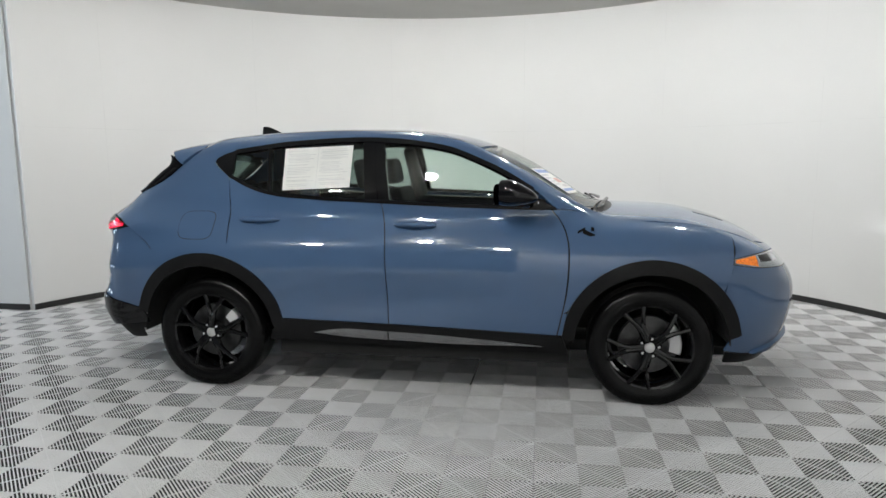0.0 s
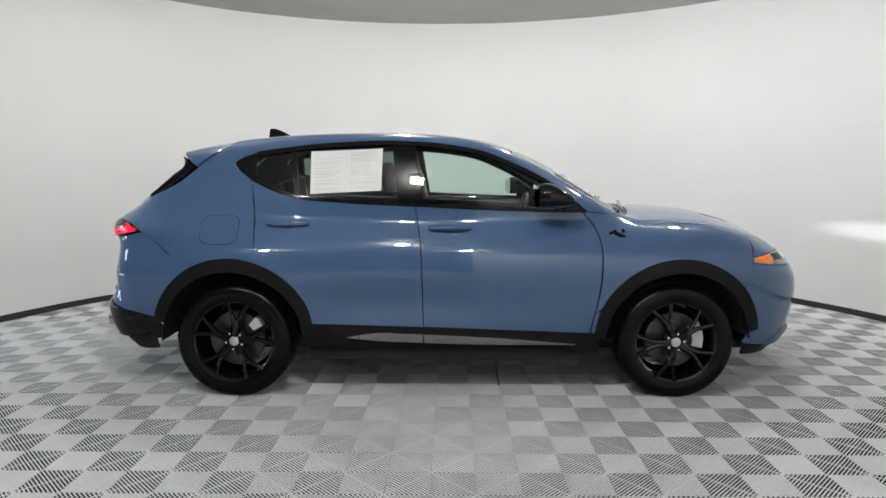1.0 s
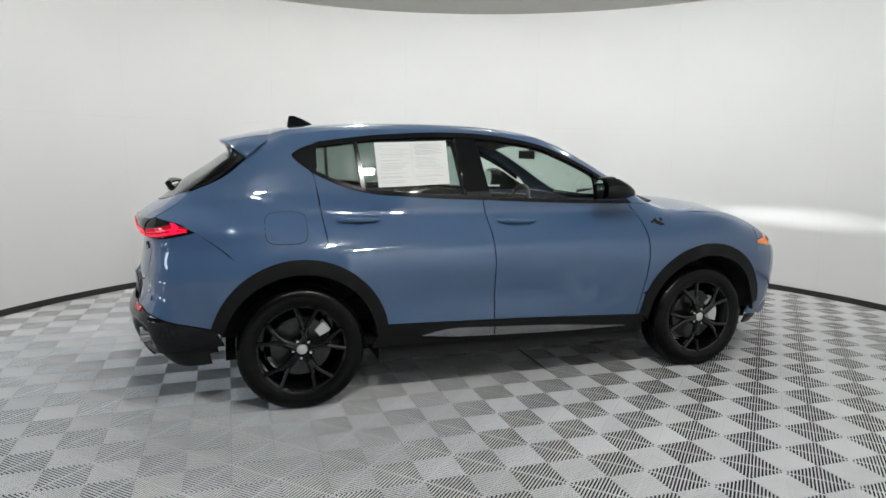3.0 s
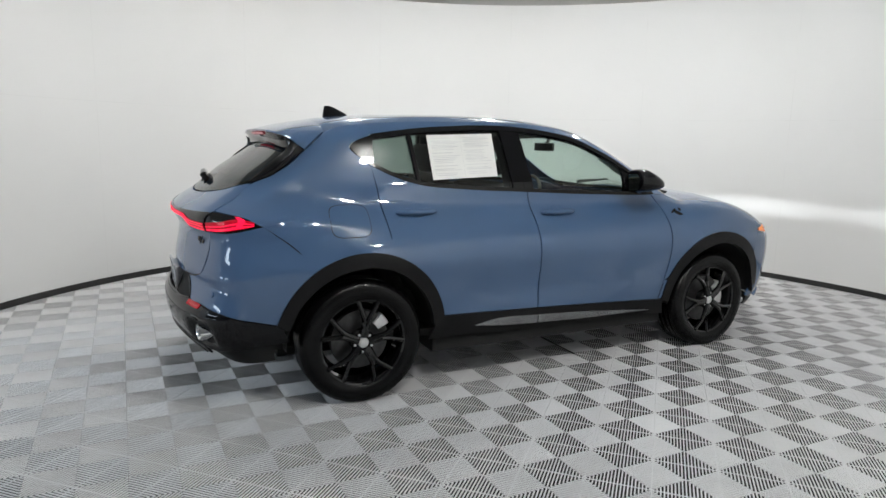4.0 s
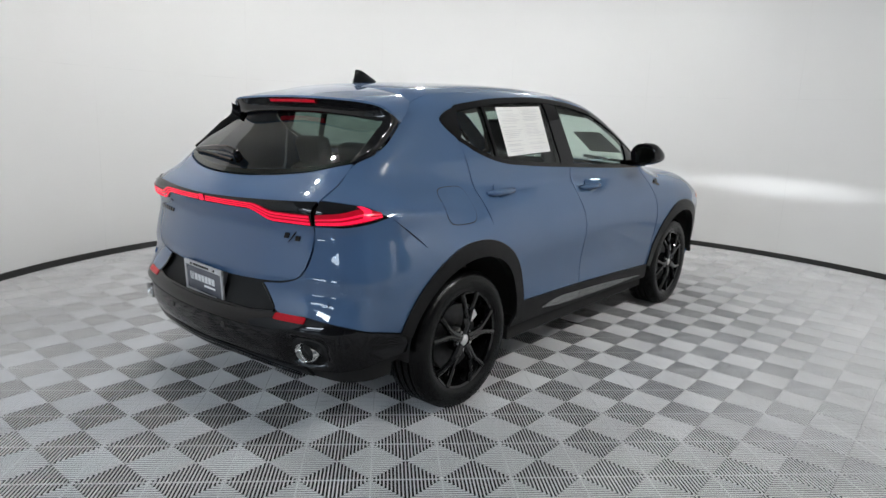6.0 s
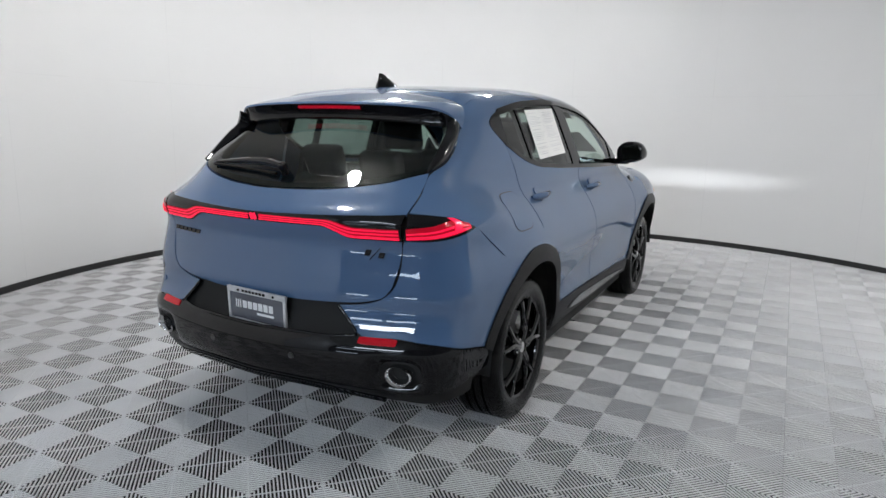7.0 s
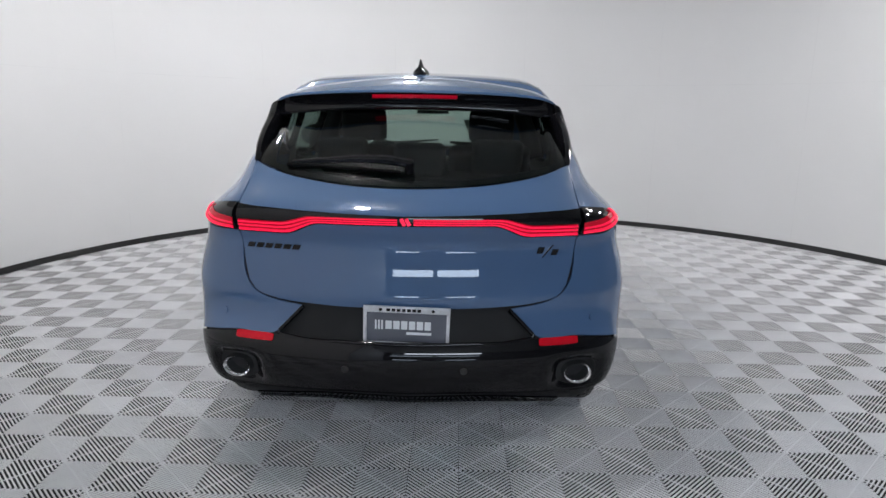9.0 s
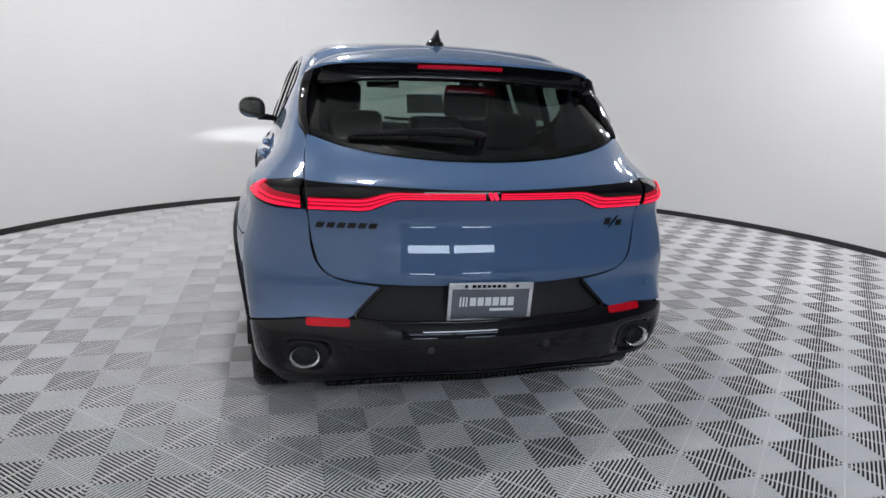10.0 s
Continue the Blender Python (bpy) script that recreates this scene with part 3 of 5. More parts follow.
def body():
    # doors
    left = S((-0.868, 0.452)) + arch(-WHEEL_X, 32, 68, 0.487, n=4) + S(*shift(GAP_REAR, G))
    rear = panel("rear_door", patch(S((-0.868, 0.452), (-0.5, 0.441), (-0.183 - G, 0.432)), low(-1.225 + G, -0.235 - G, -0.002, 9), left, S(*shift(GAP_B, -G)), 40, 34), PAINT, car, label="blue painted rear door with body-colour handle")
    front = panel("front_door", patch(S((-0.183 + G, 0.432), (0.3, 0.416), (0.802 - G, 0.398)), low(-0.235 + G, 0.765 - G, -0.002, 9), S(*shift(GAP_B, G)), S(*shift(GAP_A, -G)), 40, 34), PAINT, car, label="blue painted front door with body-colour handle")
    # quarter panel: lower and upper field
    lampline = [r(-0.618, 1.074), (-2.02, -0.71, 1.078), (-1.93, -0.78, 1.057), TIP]
    gap_r = S(*shift(GAP_REAR, -G))
    panel("quarter_panel", patch(arch(-WHEEL_X, 122, 70, 0.487), [TIP] + S((-1.5, 1.045), (-1.188 - G, 1.06)), [s(-1.578, 0.77), (-1.70, -0.87, 0.90), TIP], gap_r[:3], 26, 14), PAINT, car, rim=0.006)
    hatch_edge = [r(-0.618, 1.074), r(-0.616, 1.13)] + [(x, y - 0.004, z) for x, y, z in HATCH] + [t(-1.45, -ROOF_Y)]
    up = gap_r[2:] + S((-1.288, 1.342), (-1.334, 1.396), (-1.285, 1.432), (-1.21, 1.459)) + [t(-1.2, -ROOF_Y)]
    panel("quarter_panel", patch(lampline + S((-1.5, 1.045), (-1.188 - G, 1.06)), T((-1.45, -ROOF_Y), (-1.33, -ROOF_Y), (-1.2, -ROOF_Y)), hatch_edge, up, 30, 30), PAINT, car, rim=0.006)
    # roof side rail and windscreen pillar
    ws = T((0.955, -0.612), (0.85, -0.603), (0.6, -0.568), (0.4, -0.54))
    panel("roof_rail", patch(high(-1.21, 0.79, 0.004, 14), T((-1.2, -ROOF_Y), (-0.6, -ROOF_Y), (0.0, -ROOF_Y), (0.3, -ROOF_Y - 0.004)) + ws[::-1], [s(-1.21, 1.463), t(-1.2, -ROOF_Y)], [s(0.79, 1.113), ws[0]], 60, 8), PAINT, car, rim=0.006)
    foot = [s(0.778, 1.110), t(1.0, -0.705), t(0.957, -0.610), t(1.048, -0.60)]
    panel("pillar_foot", patch([foot[0], t(0.92, -0.704), foot[1]], [foot[2], foot[3]], [foot[0], foot[2]], [foot[1], foot[3]], 8, 8), PAINT, car, -0.001, 0.004)
    # roof
    panel("roof", patch(T((-1.46, -ROOF_Y), (-0.6, -ROOF_Y), (0.0, -ROOF_Y), (0.335, -ROOF_Y)), T((-1.46, ROOF_Y), (-0.6, ROOF_Y), (0.0, ROOF_Y), (0.335, ROOF_Y)), T((-1.46, -ROOF_Y), (-1.43, 0), (-1.46, ROOF_Y)), T((0.335, -ROOF_Y), (0.39, -0.25), (0.405, 0), (0.39, 0.25), (0.335, ROOF_Y)), 40, 24, "t"), PAINT, car, mirror=False, rim=0.02)
    # bonnet
    panel("bonnet", patch(T((1.0, -0.70), (1.3, -0.715), (1.6, -0.705), (1.9, -0.62)), T((1.0, 0.70), (1.3, 0.715), (1.6, 0.705), (1.9, 0.62)), T((1.0, -0.70), (1.052, -0.60), (1.13, -0.35), (1.16, 0), (1.13, 0.35), (1.052, 0.60), (1.0, 0.70)), T((1.9, -0.62), (2.08, -0.3), (2.14, 0), (2.08, 0.3), (1.9, 0.62)), 36, 30, "t"), PAINT, car, mirror=False, label="blue bonnet with a raised middle")
    for y in (-0.3, 0.3):
        g = blob((1.72, y), 0.09, 0.035, 3, "t")
        panel("bonnet_vent", g[0], TRIM_BLACK, car, 0.002, 0.004, mirror=False, closed=True, centre=g[1])
    # front wing
    panel("front_wing", patch([s(0.833, 0.53)] + arch(WHEEL_X, 156, 40, 0.487, n=9), [s(0.772, 1.107)] + T((0.92, -0.708), (1.3, -0.722), (1.55, -0.715), (1.74, -0.68)), S((0.833, 0.53), (0.850, 0.62), (0.865, 0.8), (0.861, 0.93), (0.825, 1.035), (0.772, 1.107)), [s(1.69, 0.671), s(1.725, 0.78), s(1.735, 0.86), t(1.74, -0.68)], 40, 26), PAINT, car, label="blue front wing with a dark badge")
    panel("wing_foot", patch(S((0.807, 0.40), (0.86, 0.40)), S((0.833, 0.53), (0.88, 0.53)), S((0.807, 0.40), (0.833, 0.53)), S((0.86, 0.40), (0.88, 0.53)), 3, 6), PAINT, car, rim=0.004)
    # front bumper, headlamps, lip
    lamp_low = [s(1.735, 0.822), (1.82, -0.775, 0.800), (1.95, -0.68, 0.792), (2.1, -0.45, 0.785)]
    panel("front_bumper", patch([s(1.72, 0.335), (1.95, -0.66, 0.30), (2.12, -0.35, 0.28), (2.18, 0, 0.28)], lamp_low + [(2.2, 0, 0.78)], S((1.72, 0.335), (1.782, 0.5), (1.70, 0.665), (1.735, 0.822)), [(2.18, 0, 0.28), (2.25, 0, 0.5), (2.2, 0, 0.78)], 30, 20), PAINT, car, both=True, label="blue front bumper")
    panel("front_lip", patch([s(1.72, 0.262), (1.95, -0.63, 0.245), (2.1, -0.35, 0.235), (2.16, 0, 0.235)], [s(1.72, 0.33), (1.95, -0.66, 0.295), (2.12, -0.35, 0.275), (2.18, 0, 0.275)], S((1.72, 0.262), (1.72, 0.33)), [(2.16, 0, 0.235), (2.18, 0, 0.275)], 24, 4), CLADDING, car, 0.006, both=True)
    panel("bumper_winglet", patch([(1.84, -0.72, 0.338), (2.0, -0.57, 0.335), (2.1, -0.38, 0.33)], [(1.90, -0.70, 0.352), (2.04, -0.56, 0.395), (2.14, -0.36, 0.40)], [(1.84, -0.72, 0.338), (1.90, -0.70, 0.352)], [(2.1, -0.38, 0.33), (2.14, -0.36, 0.40)], 14, 4), PAINT, car, 0.022, 0.03)
    heads = panel("headlamp", patch([s(1.738, 0.826), (1.82, -0.775, 0.804), (1.95, -0.68, 0.796), (2.1, -0.45, 0.789)], [s(1.738, 0.852), (1.82, -0.775, 0.864), (1.95, -0.655, 0.872), (2.08, -0.45, 0.862)], S((1.738, 0.826), (1.738, 0.852)), [(2.1, -0.45, 0.789), (2.08, -0.45, 0.862)], 16, 6), LENS_GREY, car, 0.001, label="clear headlamp with amber marker")
    panel("marker_lens", patch([s(1.746, 0.832), (1.80, -0.785, 0.814), (1.84, -0.77, 0.808)], [s(1.746, 0.849), (1.80, -0.785, 0.857), (1.84, -0.77, 0.862)], S((1.746, 0.832), (1.746, 0.849)), [(1.84, -0.77, 0.808), (1.84, -0.77, 0.862)], 6, 4), AMBER, heads, 0.004, 0.003, label="orange side marker")
    panel("lamp_unit", patch([(1.862, -0.755, 0.828), (1.93, -0.70, 0.826)], [(1.862, -0.755, 0.862), (1.93, -0.70, 0.864)], [(1.862, -0.755, 0.828), (1.862, -0.755, 0.862)], [(1.93, -0.70, 0.826), (1.93, -0.70, 0.864)], 5, 4), GLOSS_BLACK, heads, 0.004, 0.003)
    panel("light_bar", patch([(1.945, -0.685, 0.826), (1.985, -0.64, 0.824)], [(1.955, -0.675, 0.862), (1.995, -0.63, 0.860)], [(1.945, -0.685, 0.826), (1.955, -0.675, 0.862)], [(1.985, -0.64, 0.824), (1.995, -0.63, 0.860)], 4, 4), PLATE_WHITE, heads, 0.004, 0.003)
    panel("headlamp_brow", patch([s(1.738, 0.856), (1.82, -0.775, 0.869), (1.95, -0.655, 0.877), (2.08, -0.45, 0.867)], T((1.742, -0.686), (1.9, -0.626), (2.01, -0.45)), [s(1.738, 0.856), t(1.742, -0.686)], [(2.08, -0.45, 0.867), t(2.01, -0.45)], 14, 5), PAINT, car, rim=0.004)
    panel("nose_panel", patch([(2.1, -0.447, 0.795), (2.2, 0, 0.795)], T((2.012, -0.447), (2.10, -0.25), (2.143, 0)), [(2.1, -0.447, 0.795), t(2.012, -0.447)], [(2.2, 0, 0.795), t(2.143, 0)], 12, 6), PAINT, car, rim=0.004, both=True)
    # tail: gate, bumper cover, black valance
    glass_low = Rr((-0.598, 1.204), (-0.46, 1.165), (-0.28, 1.140), (0, 1.128), (0.28, 1.140), (0.46, 1.165), (0.598, 1.204))
    gate_l = Rr((-0.575, 0.80), (-0.594, 0.88), (-0.606, 0.98), (-0.612, 1.066), (-0.611, 1.13), (-0.598, 1.204))
    gate_r = Rr((0.575, 0.80), (0.594, 0.88), (0.606, 0.98), (0.612, 1.066), (0.611, 1.13), (0.598, 1.204))
    gate_low = Rr((-0.575, 0.80), (-0.545, 0.762), (-0.48, 0.741), (-0.3, 0.725), (0, 0.722), (0.3, 0.725), (0.48, 0.741), (0.545, 0.762), (0.575, 0.80))
    gate = panel("tailgate", patch(gate_low, glass_low, gate_l, gate_r, 48, 40, "r"), PAINT, car, mirror=False, label="blue tailgate with full-width red lamp and dark badges")[0]
    cover_top = [r(-0.614, 0.974), (-2.03, -0.72, 0.977), (-1.93, -0.78, 0.986), TIP]
    black = [r(-0.375, 0.717), r(-0.44, 0.64), r(-0.475, 0.615), r(-0.62, 0.612), (-2.0, -0.74, 0.592), (-1.9, -0.81, 0.552), s(-1.765, 0.500)]
    gap_side = [s(-1.765, 0.500), s(-1.735, 0.602), s(-1.665, 0.695), s(-1.582, 0.768), (-1.70, -0.875, 0.89), TIP]
    panel("bumper_cover", patch(black, cover_top, Rr((-0.375, 0.717), (-0.5, 0.738), (-0.552, 0.762), (-0.583, 0.80), (-0.602, 0.88), (-0.614, 0.974)), gap_side, 30, 26), PAINT, car, rim=0.006, label="blue upper rear bumper")
    valance_top = [s(-1.765, 0.494), (-1.9, -0.81, 0.546), (-2.0, -0.74, 0.586), r(-0.62, 0.606), r(-0.475, 0.609), r(-0.3, 0.597), r(0, 0.592)]
    valance_low = [s(-1.72, 0.405), (-1.9, -0.77, 0.410), (-2.05, -0.6, 0.402), r(-0.3, 0.392), r(0, 0.390)]
    panel("rear_valance", patch(valance_low, valance_top, S((-1.72, 0.405), (-1.765, 0.494)), Rr((0, 0.390), (0, 0.47), (0, 0.592)), 72, 28), GLOSS_BLACK, car, 0.002, both=True, label="gloss black lower rear bumper")
    panel("diffuser", patch([(-2.0, -0.55, 0.385), r(-0.3, 0.362), r(0, 0.360)], [(-2.05, -0.56, 0.412), r(-0.3, 0.405), r(0, 0.405)], [(-2.0, -0.55, 0.385), (-2.05, -0.56, 0.412)], Rr((0, 0.360), (0, 0.405)), 24, 5), CLADDING, car, 0.006, both=True, label="black plastic diffuser lip")
    for zc in (0.376, 0.394):
        panel("diffuser_rib", patch([(-2.02, -0.5, zc - 0.006), r(-0.3, zc - 0.006), r(0, zc - 0.006)], [(-2.02, -0.5, zc + 0.006), r(-0.3, zc + 0.006), r(0, zc + 0.006)], [(-2.02, -0.5, zc - 0.006), (-2.02, -0.5, zc + 0.006)], Rr((0, zc - 0.006), (0, zc + 0.006)), 16, 1), GLOSS_BLACK, car, 0.012, both=True)
    panel("plate_recess", patch(Rr((-0.462, 0.608), (-0.3, 0.600), (0, 0.596), (0.3, 0.600), (0.462, 0.608)), Rr((-0.37, 0.716), (0, 0.714), (0.37, 0.716)), Rr((-0.462, 0.608), (-0.43, 0.648), (-0.37, 0.716)), Rr((0.462, 0.608), (0.43, 0.648), (0.37, 0.716)), 24, 8, "r"), GLOSS_BLACK, car, -0.026, mirror=False, label="gloss black number plate recess")
    lip = curve3([Vector(r(y, z)) + Vector((0.004, 0, 0)) for y, z in ((-0.37, 0.712), (-0.43, 0.648), (-0.458, 0.616), (-0.40, 0.604), (-0.2, 0.599), (0, 0.597), (0.2, 0.599), (0.40, 0.604), (0.458, 0.616), (0.43, 0.648), (0.37, 0.712))], 60)
    part("recess_lip", tube(lip, 0.0075, 10), GLOSS_BLACK, car, "gloss black rounded lip of the plate recess")
    # sills and arch mouldings
    sill = panel("sill_moulding", patch(S((-0.93, 0.318), (0, 0.30), (0.87, 0.288)), S((-0.868, 0.448), (-0.183, 0.428), (0.83, 0.394)), S((-0.93, 0.318), (-0.868, 0.448)), S((0.87, 0.288), (0.83, 0.394)), 30, 8), CLADDING, car, 0.006, label="black plastic sill moulding")
    for lo_, hi_ in ((((-0.64, 0.372), (-0.45, 0.352), (-0.188, 0.340)), ((-0.63, 0.376), (-0.50, 0.398), (-0.188, 0.392))), (((-0.181, 0.340), (0.2, 0.330), (0.72, 0.332)), ((-0.181, 0.392), (0.2, 0.374), (0.72, 0.337)))):
        panel("sill_blade", patch(S(*lo_), S(*hi_), S(lo_[0], hi_[0]), S(lo_[-1], hi_[-1]), 20, 4), BLADE, sill, 0.020, 0.012, label="satin grey blade")
    for cx, a0, a1 in ((-WHEEL_X, 8, 163), (WHEEL_X, 8, 176)):
        outer, inner = arch(cx, a1, a0, 0.490, 0.358, 13), arch(cx, a1 + 1, a0 - 1, 0.422, 0.348, 13)
        panel("arch_moulding", patch(inner, outer, [inner[0], outer[0]], [inner[-1], outer[-1]], 44, 4), CLADDING, car, 0.009, 0.05, label="black plastic wheel arch moulding")
    return front, rear, gate


def greenhouse(front, rear):
    # window trim round the side glass
    for a, b in ((-1.225, -0.2), (-0.2, 0.72)):
        panel("window_trim", patch(low(a, b, 0.0), low(a, b, 0.022), S((a, float(DLO_LOW(a))), (a, float(DLO_LOW(a)) + 0.022)), S((b, float(DLO_LOW(b))), (b, float(DLO_LOW(b)) + 0.022)), 24, 2), TRIM_BLACK, car, 0.004, 0.02)
    panel("window_trim", patch(high(-1.2, 0.66, -0.026, 12), high(-1.2, 0.66, 0.002, 12), S((-1.2, float(DLO_TOP(-1.2)) - 0.026), (-1.2, float(DLO_TOP(-1.2)) + 0.002)), S((0.66, float(DLO_TOP(0.66)) - 0.026), (0.66, float(DLO_TOP(0.66)) + 0.002)), 50, 2), TRIM_BLACK, car, 0.003, 0.03, label="gloss black window surround")
    panel("window_trim", patch(S((-1.225, 1.297), (-1.213, 1.310), (-1.2, 1.322)), S((-1.2, 1.458), (-1.198, 1.448), (-1.196, 1.436)), S((-1.225, 1.297), (-1.288, 1.347), (-1.328, 1.396), (-1.28, 1.432), (-1.2, 1.458)), S((-1.2, 1.322), (-1.2, 1.38), (-1.196, 1.436)), 8, 12), TRIM_BLACK, car, 0.003, 0.02)
    # mirror corner
    panel("mirror_corner", patch(S((0.52, 1.128), (0.79, 1.108)), S((0.52, 1.272), (0.79, 1.116)), S((0.52, 1.128), (0.52, 1.272)), S((0.79, 1.108), (0.79, 1.116)), 10, 6), TRIM_BLACK, car, 0.002, 0.02)
    # panes
    def pane(name, a0, a1, b0, b1, mat, door, off=-0.004):
        """Pane between the slanted lines a (left) and b (right); a0, b0 at the sill, a1, b1 at the top."""
        lo = [s(x, float(DLO_LOW(x)) + 0.018) for x in np.linspace(a0, b0, 7)]
        hi = [s(x, float(DLO_TOP(x)) - 0.022) for x in np.linspace(a1, b1, 7)]
        return panel(name, patch(lo, hi, [lo[0], hi[0]], [lo[-1], hi[-1]], 16, 10), mat, door, off, 0.004)
    pane("quarter_glass", -1.215, -1.215, -0.955, -0.985, GLASS_DARK, rear)
    pane("door_glass", -0.935, -0.965, -0.335, -0.365, GLASS_DARK, rear)
    pane("door_glass", -0.185, -0.255, 0.57, 0.49, GLASS_LIGHT, front)
    # glass divider and door pillars
    def bar(a0, a1, w, mat, off=0.001):
        lo, hi = (a0, float(DLO_LOW(a0)) + 0.012), (a1, float(DLO_TOP(a1)) - 0.015)
        panel("window_pillar", patch(S((lo[0] - w, lo[1]), (lo[0] + w, lo[1])), S((hi[0] - w, hi[1]), (hi[0] + w, hi[1])), S((lo[0] - w, lo[1]), (hi[0] - w, hi[1])), S((lo[0] + w, lo[1]), (hi[0] + w, hi[1])), 4, 10), mat, car, off, 0.03)
    bar(-0.945, -0.975, 0.011, TRIM_BLACK)
    bar(-0.296, -0.338, 0.038, GLOSS_BLACK)
    bar(-0.219, -0.278, 0.034, GLOSS_BLACK, 0.0)
    # windscreen
    panel("windscreen", patch(T((0.962, -0.604), (0.62, -0.563), (0.36, -0.522)), T((0.962, 0.604), (0.62, 0.563), (0.36, 0.522)), T((0.962, -0.604), (1.08, -0.33), (1.12, 0), (1.08, 0.33), (0.962, 0.604)), T((0.36, -0.522), (0.415, -0.25), (0.43, 0), (0.415, 0.25), (0.36, 0.522)), 20, 24, "t"), GLASS_LIGHT, car, -0.002, 0.005, mirror=False, label="green-tinted windscreen")
    panel("cowl", patch(T((0.962, -0.604), (1.08, -0.34), (1.12, 0), (1.08, 0.34), (0.962, 0.604)), T((1.045, -0.597), (1.135, -0.34), (1.165, 0), (1.135, 0.34), (1.045, 0.597)), T((0.962, -0.604), (1.045, -0.597)), T((0.962, 0.604), (1.045, 0.597)), 24, 3, "t"), CLADDING, car, -0.006, 0.02, mirror=False)


def sheet_bm(rows, flip=False):
    bm = bmesh.new()
    vs = [[bm.verts.new(p) for p in row] for row in rows]
    for a, b in zip(vs, vs[1:]):
        for k in range(len(a) - 1):
            bm.faces.new((a[k], a[k + 1], b[k + 1], b[k]))
    bmesh.ops.recalc_face_normals(bm, faces=bm.faces)
    return bm


def rear_window():
    lo = Rr((-0.590, 1.206), (-0.46, 1.171), (-0.28, 1.146), (0, 1.134), (0.28, 1.146), (0.46, 1.171), (0.590, 1.206))
    hi = Rr((-0.53, 1.42), (0, 1.45), (0.53, 1.42))
    left = Rr((-0.590, 1.206), (-0.585, 1.28), (-0.53, 1.42))
    right = Rr((0.590, 1.206), (0.585, 1.28), (0.53, 1.42))
    pane = panel("rear_window", patch(lo, hi, left, right, 32, 16, "r"), GLASS_BACK, car, 0.0, 0.005, mirror=False, label="dark tinted rear window")[0]
    # ceramic border of the glass
    panel("glass_border", patch(lo, Rr((-0.588, 1.226), (-0.45, 1.190), (0, 1.154), (0.45, 1.190), (0.588, 1.226)), [lo[0], r(-0.588, 1.226)], [lo[-1], r(0.588, 1.226)], 32, 2, "r"), GLOSS_BLACK, pane, -0.003, 0, mirror=False)
    # spoiler: a blue blade whose ends sweep down to the hatch gap, over a black hollow
    half_trail = [(-1.712, 0.0, 1.484), (-1.712, 0.2, 1.481), (-1.708, 0.35, 1.475), (-1.695, 0.45, 1.468), (-1.668, 0.52, 1.457), (-1.645, 0.553, 1.444), (-1.612, 0.581, 1.415), (-1.570, 0.589, 1.384)]
    half_lead = [tuple(t(x, y) + np.array((0, 0, 0.001))) for x, y in ((-1.424, 0.0), (-1.428, 0.16), (-1.436, 0.28), (-1.443, 0.38), (-1.447, 0.45), (-1.449, 0.49), (-1.451, 0.512), (-1.452, 0.526))]
    n = 28
    tr, ld = curve3(half_trail, n), curve3(half_lead, n)
    side = lambda c: np.concatenate([(c * (1, -1, 1))[:0:-1], c])
    tr, ld = side(tr), side(ld)
    m = len(tr)
    rows = []
    for i in range(m):
        w = abs(i - n) / n
        e = 1 if i > n else -1
        row = []
        for k in np.linspace(0, 1, 11):
            p = ld[i] * (1 - k) + tr[i] * k
            row.append(p + np.array((0, e * 0.013 * w ** 6, 0.006)) * 4 * k * (1 - k))
        q = tr[i]
        inw = np.array((0.03 * (1 - w ** 6), -e * 0.02 * w ** 6, 0))
        row += [q + (-0.003 * (1 - w ** 6), 0, -0.009), q + inw + (0, 0, -0.016 + 0.01 * w ** 6)]
        rows.append(row)
    first, last = [p + np.array((0, 0.02, -0.016)) for p in rows[0]], [p + np.array((0, -0.02, -0.016)) for p in rows[-1]]
    bm = sheet_bm([first] + rows + [last])
    if sum(f.normal.z for f in bm.faces) < 0:
        bmesh.ops.reverse_faces(bm, faces=bm.faces)
    spo = part("spoiler", bm, PAINT, car, "blue roof spoiler over a gloss black underside")
    half_low = [(-1.690, 0.0, 1.405), (-1.688, 0.2, 1.402), (-1.680, 0.35, 1.396), (-1.672, 0.45, 1.388), (-1.660, 0.51, 1.382), (-1.650, 0.545, 1.380), (-1.640, 0.560, 1.386)]
    lw = side(curve3(half_low, n))
    ti = side(curve3(half_trail[:6], n))
    rows = []
    for i in range(m):
        w = abs(i - n) / n
        row = []
        for k in np.linspace(0, 1, 8):
            p = (ti[i] + (0.004, 0, -0.010)) * (1 - k) + lw[i] * k
            hol = 4 * k * (1 - k) * (1 - 0.6 * w)
            row.append(p + np.array((0.030 * hol, 0, -0.016 * hol)))
        row += [lw[i] + (0.03, 0, -0.002), lw[i] + (0.12, 0, 0.03)]
        rows.append(row)
    part("spoiler_underside", sheet_bm(rows), GLOSS_BLACK, spo, "gloss black underside")
    # gloss black fins beside the glass
    inner = curve3([(-1.872, -0.588, 1.208), (-1.80, -0.592, 1.268), (-1.725, -0.584, 1.332), (-1.662, -0.566, 1.392), (-1.667, -0.556, 1.425), (-1.676, -0.550, 1.438)], 20)
    outer = curve3([(-1.866, -0.597, 1.199), (-1.768, -0.617, 1.24), (-1.70, -0.613, 1.283), (-1.63, -0.600, 1.336), (-1.582, -0.586, 1.376)], 20)
    rows = []
